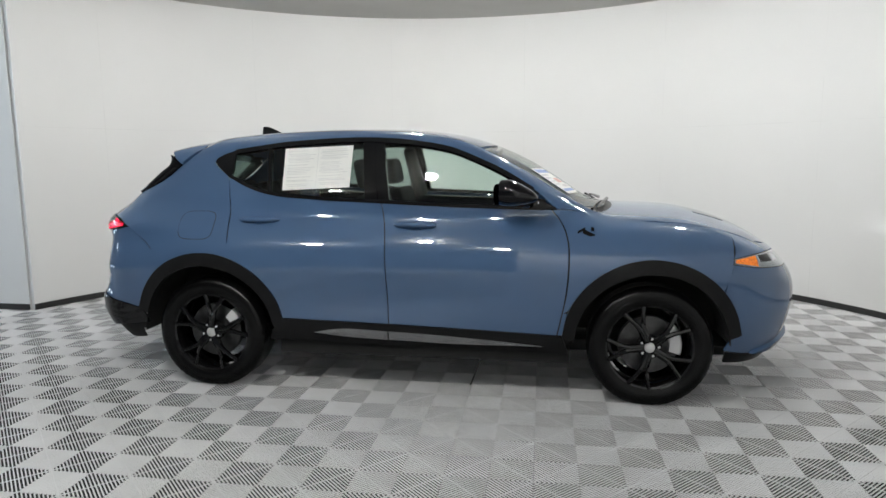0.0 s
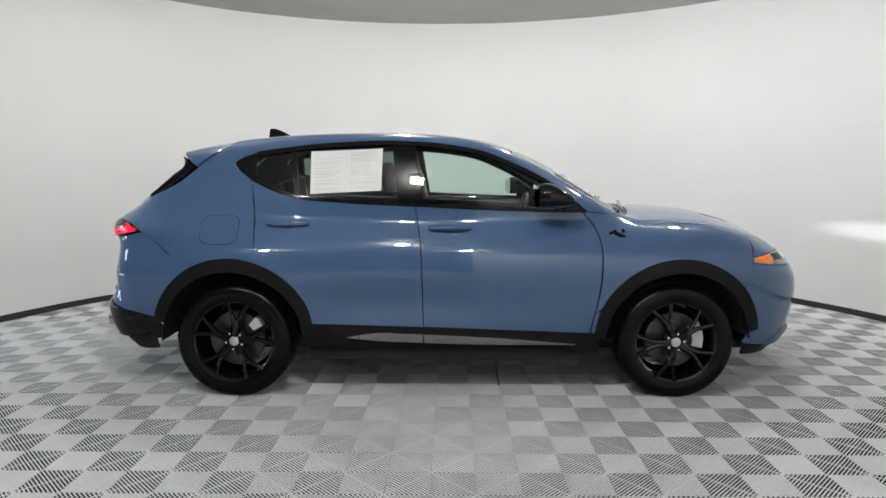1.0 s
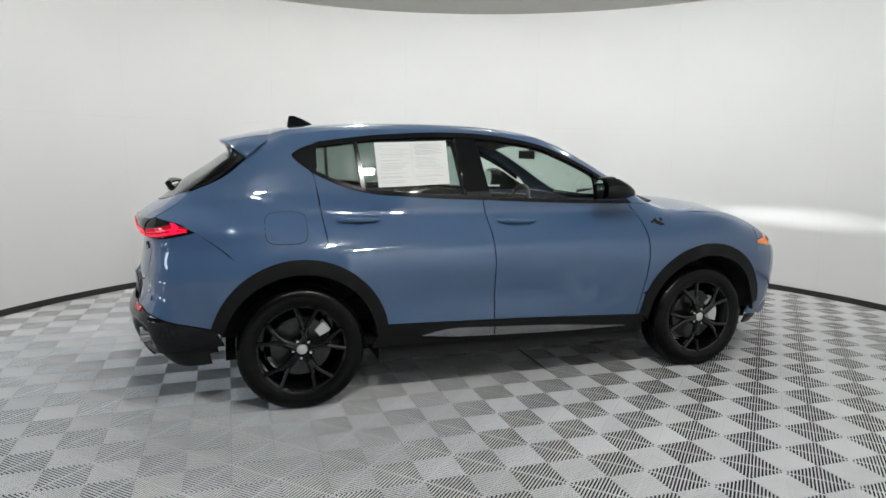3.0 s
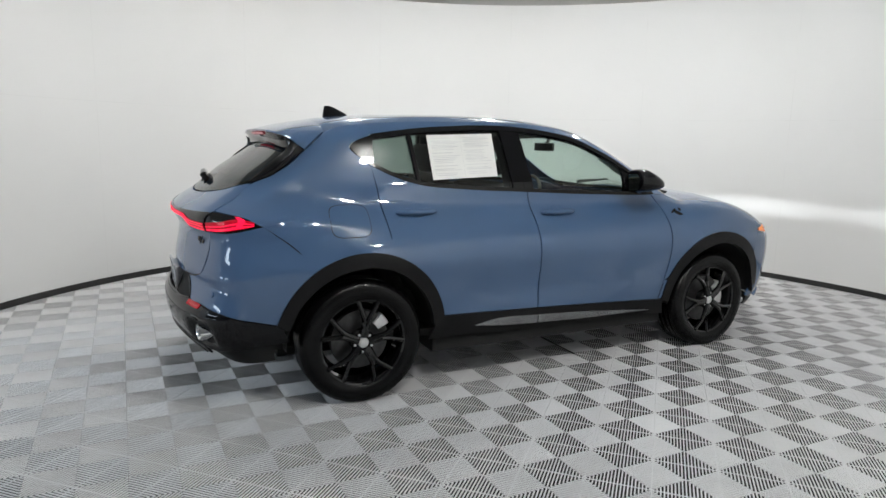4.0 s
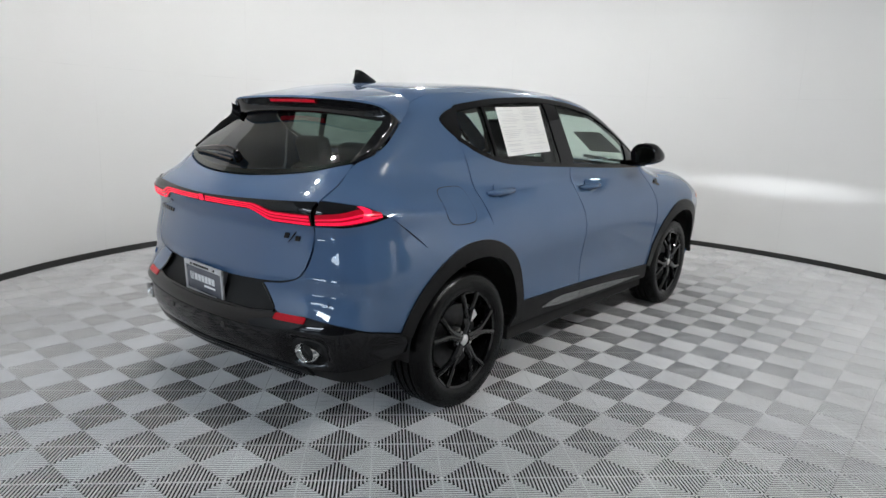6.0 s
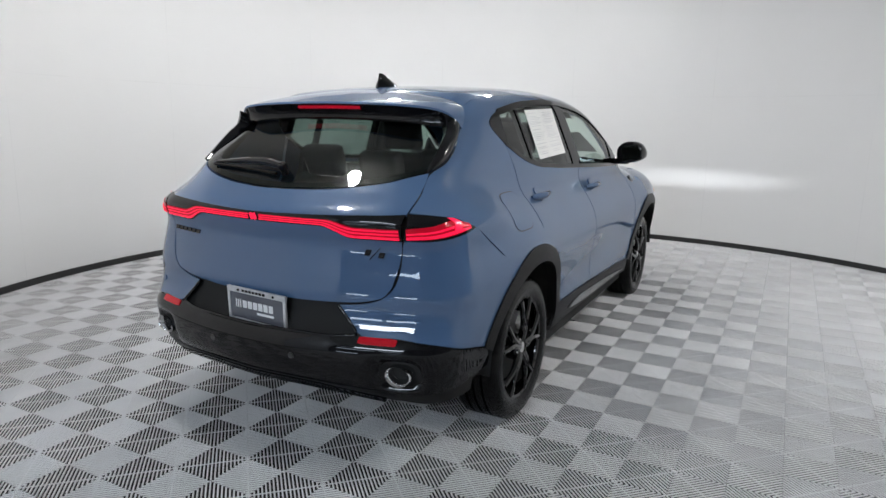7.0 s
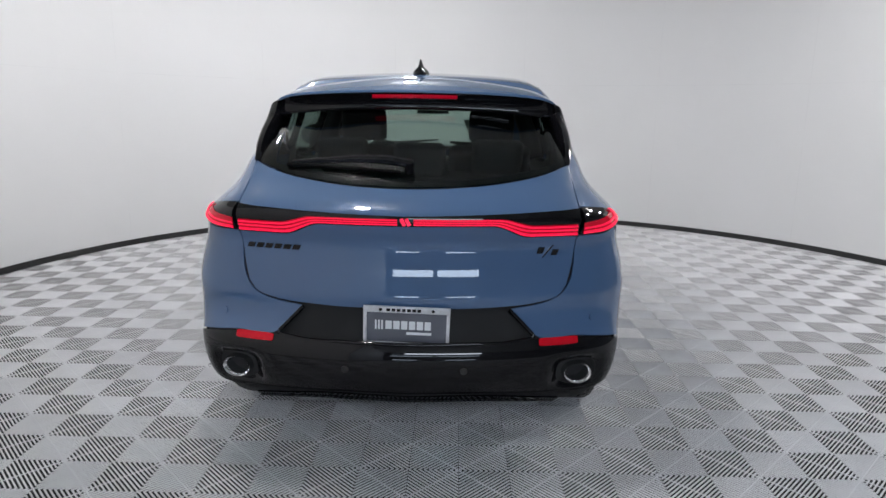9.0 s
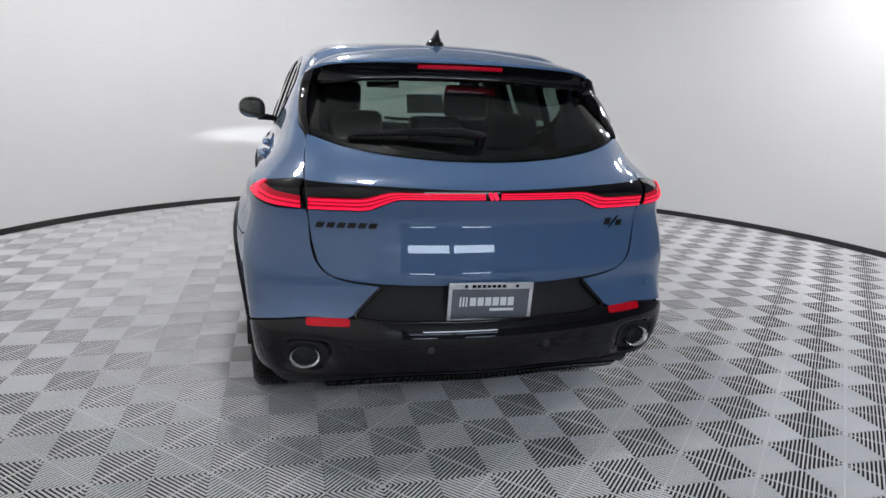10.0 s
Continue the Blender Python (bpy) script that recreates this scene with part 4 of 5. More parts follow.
    for i in range(21):
        sw = i / 20
        row = [inner[i] + (0.06, 0.05, -0.03), inner[i] + (0.012, 0.012, -0.006)]
        for k in np.linspace(0, 1, 6):
            p = inner[i] * (1 - k) + outer[i] * k
            b = 4 * k * (1 - k)
            row.append(p + np.array((-0.004, -0.010 - 0.012 * sw, 0.006)) * b)
        row.append(outer[i] + (0.01, 0.02, -0.006))
        rows.append(row)
    for sg in (1, -1):
        part("window_fin", sheet_bm([[p * (1, sg, 1) for p in row] for row in rows]), GLOSS_BLACK, car, "gloss black fin beside the rear glass")
    cen = [p for p in tr if abs(p[1]) < 0.172]
    rows = []
    for x, y, z in cen:
        rows.append([(x + 0.03, y, z - 0.017), (x + 0.006, y, z - 0.018), (x + 0.005, y, z - 0.021), (x + 0.010, y, z - 0.030), (x + 0.03, y, z - 0.034)])
    part("brake_lamp", sheet_bm(rows), RED_DIM, spo, "red high brake lamp strip")
    # wiper
    pivot = r(0.0, 1.185)
    n = Vector((-0.55, 0, 0.83)) * 0.036
    pts = [Vector(r(y, z)) + n * k for y, z, k in ((0.0, 1.184, 1.0), (0.08, 1.193, 1.1), (0.2, 1.199, 0.9), (0.34, 1.198, 0.6), (0.44, 1.194, 0.5))]
    wiper = part("rear_wiper", tube(pts, [0.016, 0.017, 0.014, 0.010, 0.005], 8), TRIM_BLACK, car, "black rear wiper arm")
    hub = revolve([(0, 0.012), (0.013, 0.012), (0.018, 0.008), (0.018, -0.04), (0, -0.04)], 16, "z")
    bmesh.ops.transform(hub, matrix=look(Vector(pivot) + n, Vector(pivot) + n * 2) @ Matrix.Rotation(math.pi, 4, "X"), verts=hub.verts)
    part("wiper_cap", hub, TRIM_BLACK, wiper)
    blade = [Vector(r(y, z)) + n * 0.3 for y, z in ((0.03, 1.172), (0.18, 1.182), (0.32, 1.188), (0.46, 1.189))]
    part("wiper_blade", tube(blade, 0.007, 6), RUBBER, wiper)


def tail_lamps(gate):
    ease = lambda y, a, c: (lambda q: q * q * (3 - 2 * q))(min(1, max(0, (abs(y) - a) / (c - a))))
    foot = lambda y: 1.017 - 0.040 * ease(y, 0.30, 0.43)
    head = lambda y: 1.048 + 0.018 * (abs(y) / 0.61) ** 1.5
    red_lo = lambda y: foot(y) + 0.005
    red_hi = lambda y: 1.0405 - 0.020 * ease(y, 0.33, 0.45)
    across = lambda f, a, c, n=25: [r(y, f(y)) for y in np.linspace(a, c, n)]
    lo, hi = across(foot, -0.6085, 0.6085, 41), across(head, -0.6125, 0.6125, 41)
    bar = panel("lamp_bar", patch(lo, hi, [lo[0], hi[0]], [lo[-1], hi[-1]], 80, 6, "r"), GLOSS_BLACK, gate, 0.005, 0.02, mirror=False, label="full-width red tail lamp bar in a black housing")[0]

    def band(name, mat, f0, f1, off):
        for y0, y1 in ((-0.602, -0.028), (0.028, 0.602)):
            a = across(lambda y: red_lo(y) * (1 - f0) + red_hi(y) * f0, y0, y1)
            b = across(lambda y: red_lo(y) * (1 - f1) + red_hi(y) * f1, y0, y1)
            panel(name, patch(a, b, [a[0], b[0]], [a[-1], b[-1]], 60, 2, "r"), mat, bar, off, 0.002, mirror=False)
    band("red_glow", RED_DIM, 0.0, 1.0, 0.008)
    band("light_guide", RED_LINE, 0.06, 0.26, 0.0105)
    band("light_guide", RED_LINE, 0.44, 0.58, 0.0105)
    band("light_guide", RED_LINE, 0.76, 0.90, 0.0105)
    for k in (-1, 1):
        mark = bmesh.new()
        p = Vector(r(0.0, 1.032))
        add_box(mark, -0.002, 0.002, -0.006, 0.006, -0.013, 0.013, m=Matrix.Translation(p + Vector((-0.010, 0.0085 * k, 0))) @ Matrix.Rotation(radians(-28), 4, "X"))
        part("lamp_emblem", mark, RED_LINE, bar)
    # corner lamps
    lo = [r(-0.614, 0.981), (-2.03, -0.72, 0.984), (-1.93, -0.78, 0.992), (-1.845, -0.82, 1.0065)]
    hi = [r(-0.6175, 1.068), (-2.02, -0.71, 1.071), (-1.93, -0.78, 1.05), (-1.845, -0.82, 1.0085)]
    lamps = panel("corner_lamp", patch(lo, hi, [lo[0], hi[0]], [lo[-1], hi[-1]], 24, 6), GLOSS_BLACK, car, 0.005, 0.02, label="red corner tail lamp in a black housing")
    lo2 = [r(-0.626, 0.984), (-2.03, -0.715, 0.988), (-1.92, -0.78, 0.998), (-1.87, -0.80, 1.006)]
    hi2 = [r(-0.626, 1.022), (-2.03, -0.715, 1.032), (-1.95, -0.765, 1.044), (-1.875, -0.80, 1.026)]
    panel("red_glow", patch(lo2, hi2, [lo2[0], hi2[0]], [lo2[-1], hi2[-1]], 20, 3), RED_DIM, lamps, 0.008, 0.002)
    for f0, f1 in ((0.06, 0.26), (0.44, 0.58)):
        mix = lambda f: [tuple(np.array(p) * (1 - f) + np.array(q) * f) for p, q in zip(lo2, hi2)]
        a, c = mix(f0), mix(f1)
        panel("light_guide", patch(a, c, [a[0], c[0]], [a[-1], c[-1]], 20, 1), RED_LINE, lamps, 0.0105, 0.002)
    # hook at the outer end
    a = [(-1.955, -0.76, 1.000), (-1.945, -0.764, 1.028), (-1.972, -0.752, 1.054)]
    c = [(-1.925, -0.775, 1.002), (-1.915, -0.78, 1.030), (-1.95, -0.765, 1.052)]
    panel("light_guide", patch([a[0], c[0]], [a[-1], c[-1]], a, c, 4, 8), RED_LINE, lamps, 0.0115, 0.002)


def tail_details(gate):
    # reflectors, parking sensors
    for sg in (-1, 1):
        g = blob((0.547 * sg, 0.597), 0.072, 0.0125, 7, "r", 3, 40)
        panel("reflector", g[0], RED_LENS, car, 0.006, 0.01, mirror=False, closed=True, centre=g[1], label="red rear reflector")
        for y, z in ((0.208 * sg, 0.507), (0.68 * sg, 0.67)):
            g = blob((y, z), 0.013, 0.013, 2, "r", 2, 16)
            panel("parking_sensor", g[0], STEEL if abs(y) < 0.5 else PAINT, car, 0.005, 0.006, mirror=False, closed=True, centre=g[1])
        # tail pipe in its dark recess
        g = blob((0.622 * sg, 0.467), 0.078, 0.060, 2.4, "r", 3, 36)
        panel("pipe_recess", g[0], UNDER, car, 0.004, 0.004, mirror=False, closed=True, centre=g[1])
        rim = [(0.72, 0.03), (0.76, -0.012), (0.86, -0.026), (1.0, -0.030), (1.10, -0.020), (1.10, 0.02)]
        bm = revolve([(a, b) for a, b in rim], 36, "z")
        turn = Matrix.Translation((r(0.622, 0.467)[0] - 0.012, 0.622 * sg, 0.467)) @ Matrix.Rotation(radians(90), 4, "Y") @ Matrix.Rotation(radians(6 * sg), 4, "X") @ Matrix.Diagonal((0.040, 0.050, 1.4, 1))
        bmesh.ops.transform(bm, matrix=turn, verts=bm.verts)
        pipe = part("tail_pipe", bm, CHROME, car, "oval chrome tail pipe")
        bm = revolve([(0, 0.022), (0.74, 0.020), (0.75, 0.0)], 36, "z")
        bmesh.ops.transform(bm, matrix=turn, verts=bm.verts)
        part("pipe_bore", bm, PIPE_DARK, pipe)
    # number plate with dealer frame; its print is plain bars
    lean = Matrix.Translation((-2.205, -0.005, 0.657)) @ Matrix.Rotation(radians(-4), 4, "Y") @ Matrix.Rotation(radians(1.6), 4, "X")
    fr = bmesh.new()
    for dims in ((-0.007, 0.004, -0.152, 0.152, 0.056, 0.079), (-0.007, 0.004, -0.152, 0.152, -0.079, -0.058), (-0.007, 0.004, -0.152, -0.140, -0.058, 0.056), (-0.007, 0.004, 0.140, 0.152, -0.058, 0.056)):
        add_box(fr, *dims, bevel=0.0012, m=lean)
    add_box(fr, 0.004, 0.055, -0.12, 0.12, -0.06, 0.06, m=lean)
    frame_ob = part("plate_frame", fr, PLATE_FRAME, car, "silver number plate frame")
    part("plate_face", add_box(bmesh.new(), -0.003, 0.001, -0.1395, 0.1395, -0.0575, 0.0555, m=lean), PLATE_DARK, frame_ob, "dark dealer plate with white bars")
    pr = bmesh.new()
    for k in range(3):
        add_box(pr, -0.0042, -0.0032, 0.105 - 0.011 * k, 0.111 - 0.011 * k, -0.010, 0.026, m=lean)
    for k in range(6):
        add_box(pr, -0.0042, -0.0032, 0.052 - 0.0275 * k, 0.074 - 0.0275 * k, -0.008, 0.024, 0.0, m=lean)
    add_box(pr, -0.0042, -0.0032, -0.088, 0.0, -0.028, -0.018, m=lean)
    part("plate_print", pr, PLATE_WHITE, frame_ob)
    dk = bmesh.new()
    for k in range(7):
        add_box(dk, -0.0082, -0.0072, 0.058 - 0.018 * k, 0.071 - 0.018 * k, 0.062, 0.073, m=lean)
    part("frame_print", dk, TRIM_BLACK, frame_ob)
    dk = bmesh.new()
    for k in range(4):
        add_box(dk, -0.0082, -0.0072, -0.11 + 0.016 * k, -0.1 + 0.016 * k, -0.074, -0.066, m=lean)
        bolt = revolve([(0, 0.002), (0.005, 0.002), (0.006, 0.0), (0.006, -0.004)], 12, "z")
        bmesh.ops.transform(bolt, matrix=lean @ Matrix.Translation((-0.0075, 0.092 - 0.0613 * k, 0.0675 if k in (0, 3) else -0.0685)) @ Matrix.Rotation(radians(-90), 4, "Y"), verts=bolt.verts)
        part("plate_bolt", bolt, TRIM_BLACK, frame_ob)
    part("frame_print", dk, TRIM_BLACK, frame_ob)
    # dark badges: plain slanted blocks
    for k in range(6):
        y, z = 0.565 - 0.0345 * k, 0.925
        p = Vector(r(y, z))
        m = Matrix.Translation(p) @ Matrix.Rotation(radians(-14), 4, "Z")
        sh = Matrix.Identity(4)
        sh[1][2] = -0.45
        part("badge_block", add_box(bmesh.new(), -0.006, 0.004, -0.013, 0.013, -0.0085, 0.0085, m=m @ sh), TRIM_BLACK, gate, "dark slanted badge block")
    for k, (w, h) in enumerate(((0.022, 0.011), (0.004, 0.022), (0.022, 0.010))):
        p = Vector(r(-0.475 - 0.026 * k, 0.925 - 0.004 * k))
        sh = Matrix.Identity(4)
        sh[1][2] = -0.9 if k == 1 else -0.35
        part("trim_badge", add_box(bmesh.new(), -0.006, 0.004, -w / 2, w / 2, -h, h, m=Matrix.Translation(p) @ Matrix.Rotation(radians(13), 4, "Z") @ sh), TRIM_BLACK, gate, "small dark badge")


def side_details(front, rear):
    for doors, x0, x1, z in ((rear, -1.115, -0.865, 1.043), (front, -0.152, 0.098, 1.018)):
        for k, door in enumerate(doors):
            mid = (x0 + x1) / 2
            y0 = s(mid, z)[1]
            g = blob((mid + 0.005, z + 0.006), 0.056, 0.034, 2.4, "s", 2, 24)
            cup = skin_bm(g[0], 0.006, 0.006, False, k == 1, True, g[1])
            handle_pts = [Vector(s(x, zz)) + Vector((0, -d, 0)) for x, zz, d in ((x0, z, 0.004), (x0 + 0.03, z + 0.002, 0.022), (mid, z + 0.003, 0.034), (x1 - 0.03, z + 0.002, 0.022), (x1, z, 0.004))]
            bm = tube(handle_pts, [0.008, 0.016, 0.0175, 0.016, 0.008], 10)
            if k:
                flipped(bm)
            h = part("door_handle", bm, PAINT, door, "body-colour pull handle")
            part("handle_cup", cup, PAINT, h)
    # filler flap on the right
    g = blob((-1.385, 1.008), 0.112, 0.083, 4, "s", 3, 48)
    panel("flap_gap", g[0], UNDER, car, 0.0006, 0, mirror=False, closed=True, centre=g[1])
    g = blob((-1.385, 1.008), 0.1085, 0.0795, 4, "s", 4, 48)
    panel("fuel_flap", g[0], PAINT, car, 0.0022, 0.002, mirror=False, closed=True, centre=g[1], label="rounded blue fuel filler flap")
    # wing badge: a small dark winged shape
    for sg in (1, -1):
        bm = bmesh.new()
        for dx, dz, w, h, sl in ((-0.026, 0.010, 0.042, 0.016, -0.6), (0.014, -0.006, 0.066, 0.026, 0.5), (0.036, 0.016, 0.018, 0.024, 0.4)):
            p = Vector(s(0.955 + dx, 0.985 + dz))
            sh = Matrix.Identity(4)
            sh[2][0] = -sl
            add_box(bm, -w / 2, w / 2, -0.003, 0.004, -h / 2, h / 2, m=Matrix.Translation(p) @ Matrix.Rotation(radians(-24), 4, "X") @ sh)
        part("wing_badge", flipped(bm) if sg < 0 else bm, TRIM_BLACK, car, "small dark winged badge")
    # door mirrors
    for sg in (1, -1):
        bm = bmesh.new()
        bmesh.ops.create_uvsphere(bm, u_segments=28, v_segments=16, radius=1)
        for v in bm.verts:
            x, y, z = v.co
            x = x if x > 0 else max(x, -0.42)
            sq = lambda c, p: math.copysign(abs(c) ** p, c)
            v.co = Vector((0.538 + x * 0.15, -0.862 + sq(y, 0.8) * 0.088 - 0.015 * x, 1.198 + sq(z, 0.85) * ((0.082 if z > 0 else 0.066) - 0.030 * max(0, x)) - 0.022 * max(0, x) + 0.006))
        mir = part("door_mirror", flipped(bm) if sg < 0 else bm, GLOSS_BLACK, car, "gloss black door mirror")
        arm = tube([(0.645, -0.66, 1.128), (0.635, -0.75, 1.14), (0.59, -0.84, 1.15)], [0.03, 0.024, 0.028], 10)
        part("mirror_arm", flipped(arm) if sg < 0 else arm, TRIM_BLACK, mir)
        gl = bmesh.new()
        ring = [gl.verts.new((0.472, -0.862 + 0.073 * math.copysign(abs(math.cos(a)) ** 0.75, math.cos(a)), 1.202 + 0.060 * math.copysign(abs(math.sin(a)) ** 0.8, math.sin(a)))) for a in np.linspace(0, 2 * math.pi, 28, endpoint=False)]
        for v in ring:
            dy, dz = v.co.y + 0.862, v.co.z - 1.202
            v.co.x = 0.463 + 0.24 * dy - 0.05 * dz
        gl.faces.new(ring)
        bmesh.ops.recalc_face_normals(gl, faces=gl.faces)
        part("mirror_glass", flipped(gl) if sg < 0 else gl, MIRROR, mir, "mirror glass")
    # roof fin
    fin = bmesh.new()
    rows = []
    for k, (z, half, x0, x1) in enumerate(((0.0, 0.042, -1.30, -1.13), (0.02, 0.034, -1.298, -1.15), (0.040, 0.014, -1.294, -1.18), (0.060, 0.008, -1.290, -1.215), (0.074, 0.003, -1.286, -1.252))):
        row = []
        for i in range(16):
            a = 2 * math.pi * i / 16
            row.append(fin.verts.new(((x0 + x1) / 2 + (x1 - x0) / 2 * math.cos(a), half * math.sin(a), 1.566 + z - 0.004 + 0.09 * ((x0 + x1) / 2 + (x1 - x0) / 2 * math.cos(a) + 1.3) * (1 - z / 0.09))))
        rows.append(row)
    for a, b in zip(rows, rows[1:]):
        for i in range(16):
            fin.faces.new((a[i], a[(i + 1) % 16], b[(i + 1) % 16], b[i]))
    fin.faces.new(rows[-1])
    fin.faces.new(rows[0][::-1])
    bmesh.ops.recalc_face_normals(fin, faces=fin.faces)
    part("roof_antenna", fin, GLOSS_BLACK, car, "gloss black shark fin antenna")
    # front wipers
    for y0, y1 in ((-0.12, -0.62), (0.5, 0.0)):
        pts = [Vector(t(1.12 - 0.10 * k, y0 + (y1 - y0) * k)) + Vector((0.008, 0, 0.028 - 0.01 * k)) for k in (0, 0.3, 0.6, 1.0)]
        w = part("front_wiper", tube(pts, [0.012, 0.010, 0.008, 0.005], 8), TRIM_BLACK, car, "black windscreen wiper")
        pts = [Vector(t(1.10 - 0.10 * k, y0 + (y1 - y0) * k)) + Vector((0, 0, 0.010)) for k in (0.1, 0.5, 1.05)]
        part("wiper_blade", tube(pts, 0.007, 6), RUBBER, w)


def core():
    """Dark inner shell behind the panel gaps, wheel wells and floor pan."""
    th = np.linspace(-0.45, 0.36, 27)
    us = np.linspace(-AXIS - math.pi / 2 * ARC, AXIS + math.pi / 2 * ARC, 150)
    q = np.array([(u, a) for a in th for u in us])
    g = from_param(q, "w").reshape(len(th), len(us), 3)
    g = g - skin_normals(g) * 0.022
    bm = bmesh.new()
    verts = [[bm.verts.new(p) for p in row] for row in g]
    for a in range(len(th) - 1):
        for b in range(len(us) - 1):
            c = (g[a, b] + g[a + 1, b + 1]) / 2
            if min(math.hypot(c[0] - w, c[2] - 0.345) for w in (-WHEEL_X, WHEEL_X)) < 0.452 or (c[2] > 1.09 and -1.35 < c[0] < 1.0):
                continue
            bm.faces.new((verts[a][b], verts[a][b + 1], verts[a + 1][b + 1], verts[a + 1][b]))
    loose = [v for v in bm.verts if not v.link_faces]
    bmesh.ops.delete(bm, geom=loose, context="VERTS")
    flat = bpy.data.meshes.new("tmp")
    bm.to_mesh(flat)
    other = bmesh.new()
    other.from_mesh(flat)
    bpy.data.meshes.remove(flat)
    shell = merge(bm, flipped(other))
    part("inner_shell", shell, UNDER, car)
    pan = bmesh.new()
    add_box(pan, -1.72, 2.0, -0.52, 0.52, 0.22, 0.27)
    add_box(pan, -0.88, 0.88, -0.8, 0.8, 0.22, 0.30)
    part("floor_pan", pan, UNDER, car)
    for cx in (-WHEEL_X, WHEEL_X):
        for sg in (-1, 1):
            bm = bmesh.new()
            rows = []
            for a in np.linspace(3, 179, 30):
                x, z = cx + 0.426 * math.cos(radians(a)), 0.347 + 0.426 * math.sin(radians(a))
                rows.append([bm.verts.new((x, sg * yy, z)) for yy in (0.50, 0.70, 0.862)])
            for a, b in zip(rows, rows[1:]):
                for k in range(2):
                    bm.faces.new((a[k], a[k + 1], b[k + 1], b[k]))
            bm.faces.new([row[0] for row in rows])
            part("wheel_liner", bm, UNDER, car)


def interior():
    # headliner and pillars
    panel("headliner", patch(T((-1.40, -0.50), (-0.6, -0.50), (0.36, -0.50)), T((-1.40, 0.50), (-0.6, 0.50), (0.36, 0.50)), T((-1.40, -0.50), (-1.40, 0.50)), T((0.36, -0.50), (0.36, 0.50)), 14, 10, "t"), LINER, car, -0.035, 0, mirror=False)

    def cushion(dims, m, bev=0.05):
        b = add_box(bmesh.new(), *dims)
        bmesh.ops.bevel(b, geom=list(b.edges), offset=bev, segments=3, affect="EDGES", profile=0.6)
        bmesh.ops.transform(b, matrix=m, verts=b.verts)
        return b
    for y in (-0.37, 0.37):
        bm = merge(cushion((-0.25, 0.28, -0.25, 0.25, 0.45, 0.60), pose(0.1, y, 0), 0.05), cushion((-0.07, 0.07, -0.245, 0.245, 0, 0.66), pose(-0.20, y, 0.55, 0, -17, 0), 0.05), cushion((-0.045, 0.045, -0.13, 0.13, 0.0, 0.19), pose(-0.40, y, 1.215, 0, -12, 0), 0.04))
        part("front_seat", bm, SEAT, car, "dark cloth front seat")
    bm = merge(cushion((-0.26, 0.24, -0.62, 0.62, 0.42, 0.58), pose(-0.78, 0, 0), 0.05), cushion((-0.07, 0.07, -0.60, 0.60, 0, 0.60), pose(-1.03, 0, 0.53, 0, -20, 0), 0.05))
    for y in (-0.36, 0.0, 0.36):
        bm = merge(bm, cushion((-0.045, 0.045, -0.12, 0.12, 0.0, 0.17), pose(-1.24, y, 1.08 + (0.02 if y else 0.0), 0, -14, 0), 0.04))
    part("rear_bench", bm, SEAT, car, "dark rear bench with three headrests")
    dash = cushion((-0.22, 0.15, -0.58, 0.58, -0.12, 0.08), pose(0.78, 0, 0.96), 0.06)
    part("dashboard", dash, DASH, car)
    wheel = bmesh.new()
    ring = revolve([(0.175 + 0.014 * math.cos(a), 0.014 * math.sin(a)) for a in np.linspace(0, 2 * math.pi, 9)[:-1]], 32, "z", closed=True)
    bmesh.ops.transform(ring, matrix=pose(0.50, 0.37, 1.00, 0, -68, 0), verts=ring.verts)
    wheel.free()
    sw = merge(ring, cushion((-0.17, 0.17, -0.02, 0.02, -0.015, 0.015), pose(0.50, 0.37, 1.00, 0, -68, 0) @ pose(0, 0, 0, 0, 0, 90), 0.008), tube([(0.5, 0.37, 1.0), (0.75, 0.37, 0.9)], 0.035))
    part("steering_wheel", sw, DASH, car)
    part("inner_mirror", cushion((-0.012, 0.012, -0.11, 0.11, -0.03, 0.03), pose(0.40, 0, 1.405), 0.01), DASH, car)
    part("mirror_stem", tube([(0.41, 0, 1.41), (0.44, 0, 1.46)], 0.012), DASH, car)
    # parcel area and door linings
    part("load_cover", add_box(bmesh.new(), -1.95, -1.12, -0.58, 0.58, 1.02, 1.04, 0.005), SEAT, car)
    part("cabin_floor", add_box(bmesh.new(), -1.15, 1.0, -0.72, 0.72, 0.30, 0.34), UNDER, car)
    lining = [float(DLO_LOW(x)) - 0.012 for x in np.linspace(-1.12, 0.74, 9)]
    panel("door_lining", patch(S((-1.12, 0.98), (-0.86, 0.5), (0.74, 0.5)), [s(x, z) for x, z in zip(np.linspace(-1.12, 0.74, 9), lining)], S((-1.12, 0.98), (-1.12, lining[0])), S((0.74, 0.5), (0.74, lining[-1])), 24, 10), DASH, car, -0.045, 0.03)
    for x, top in ((-0.28, -0.31),):
        for sg in (-1, 1):
            pts = [Vector(s(-0.262, 1.12)) + Vector((0, 0.085, 0)), Vector(s(-0.30, 1.3)) + Vector((0, 0.085, 0)), Vector(s(-0.33, 1.47)) + Vector((0, 0.085, 0))]
            bm = tube(pts, [0.06, 0.05, 0.045], 10)
            part("inner_pillar", flipped(bm) if sg > 0 else bm, DASH, car)


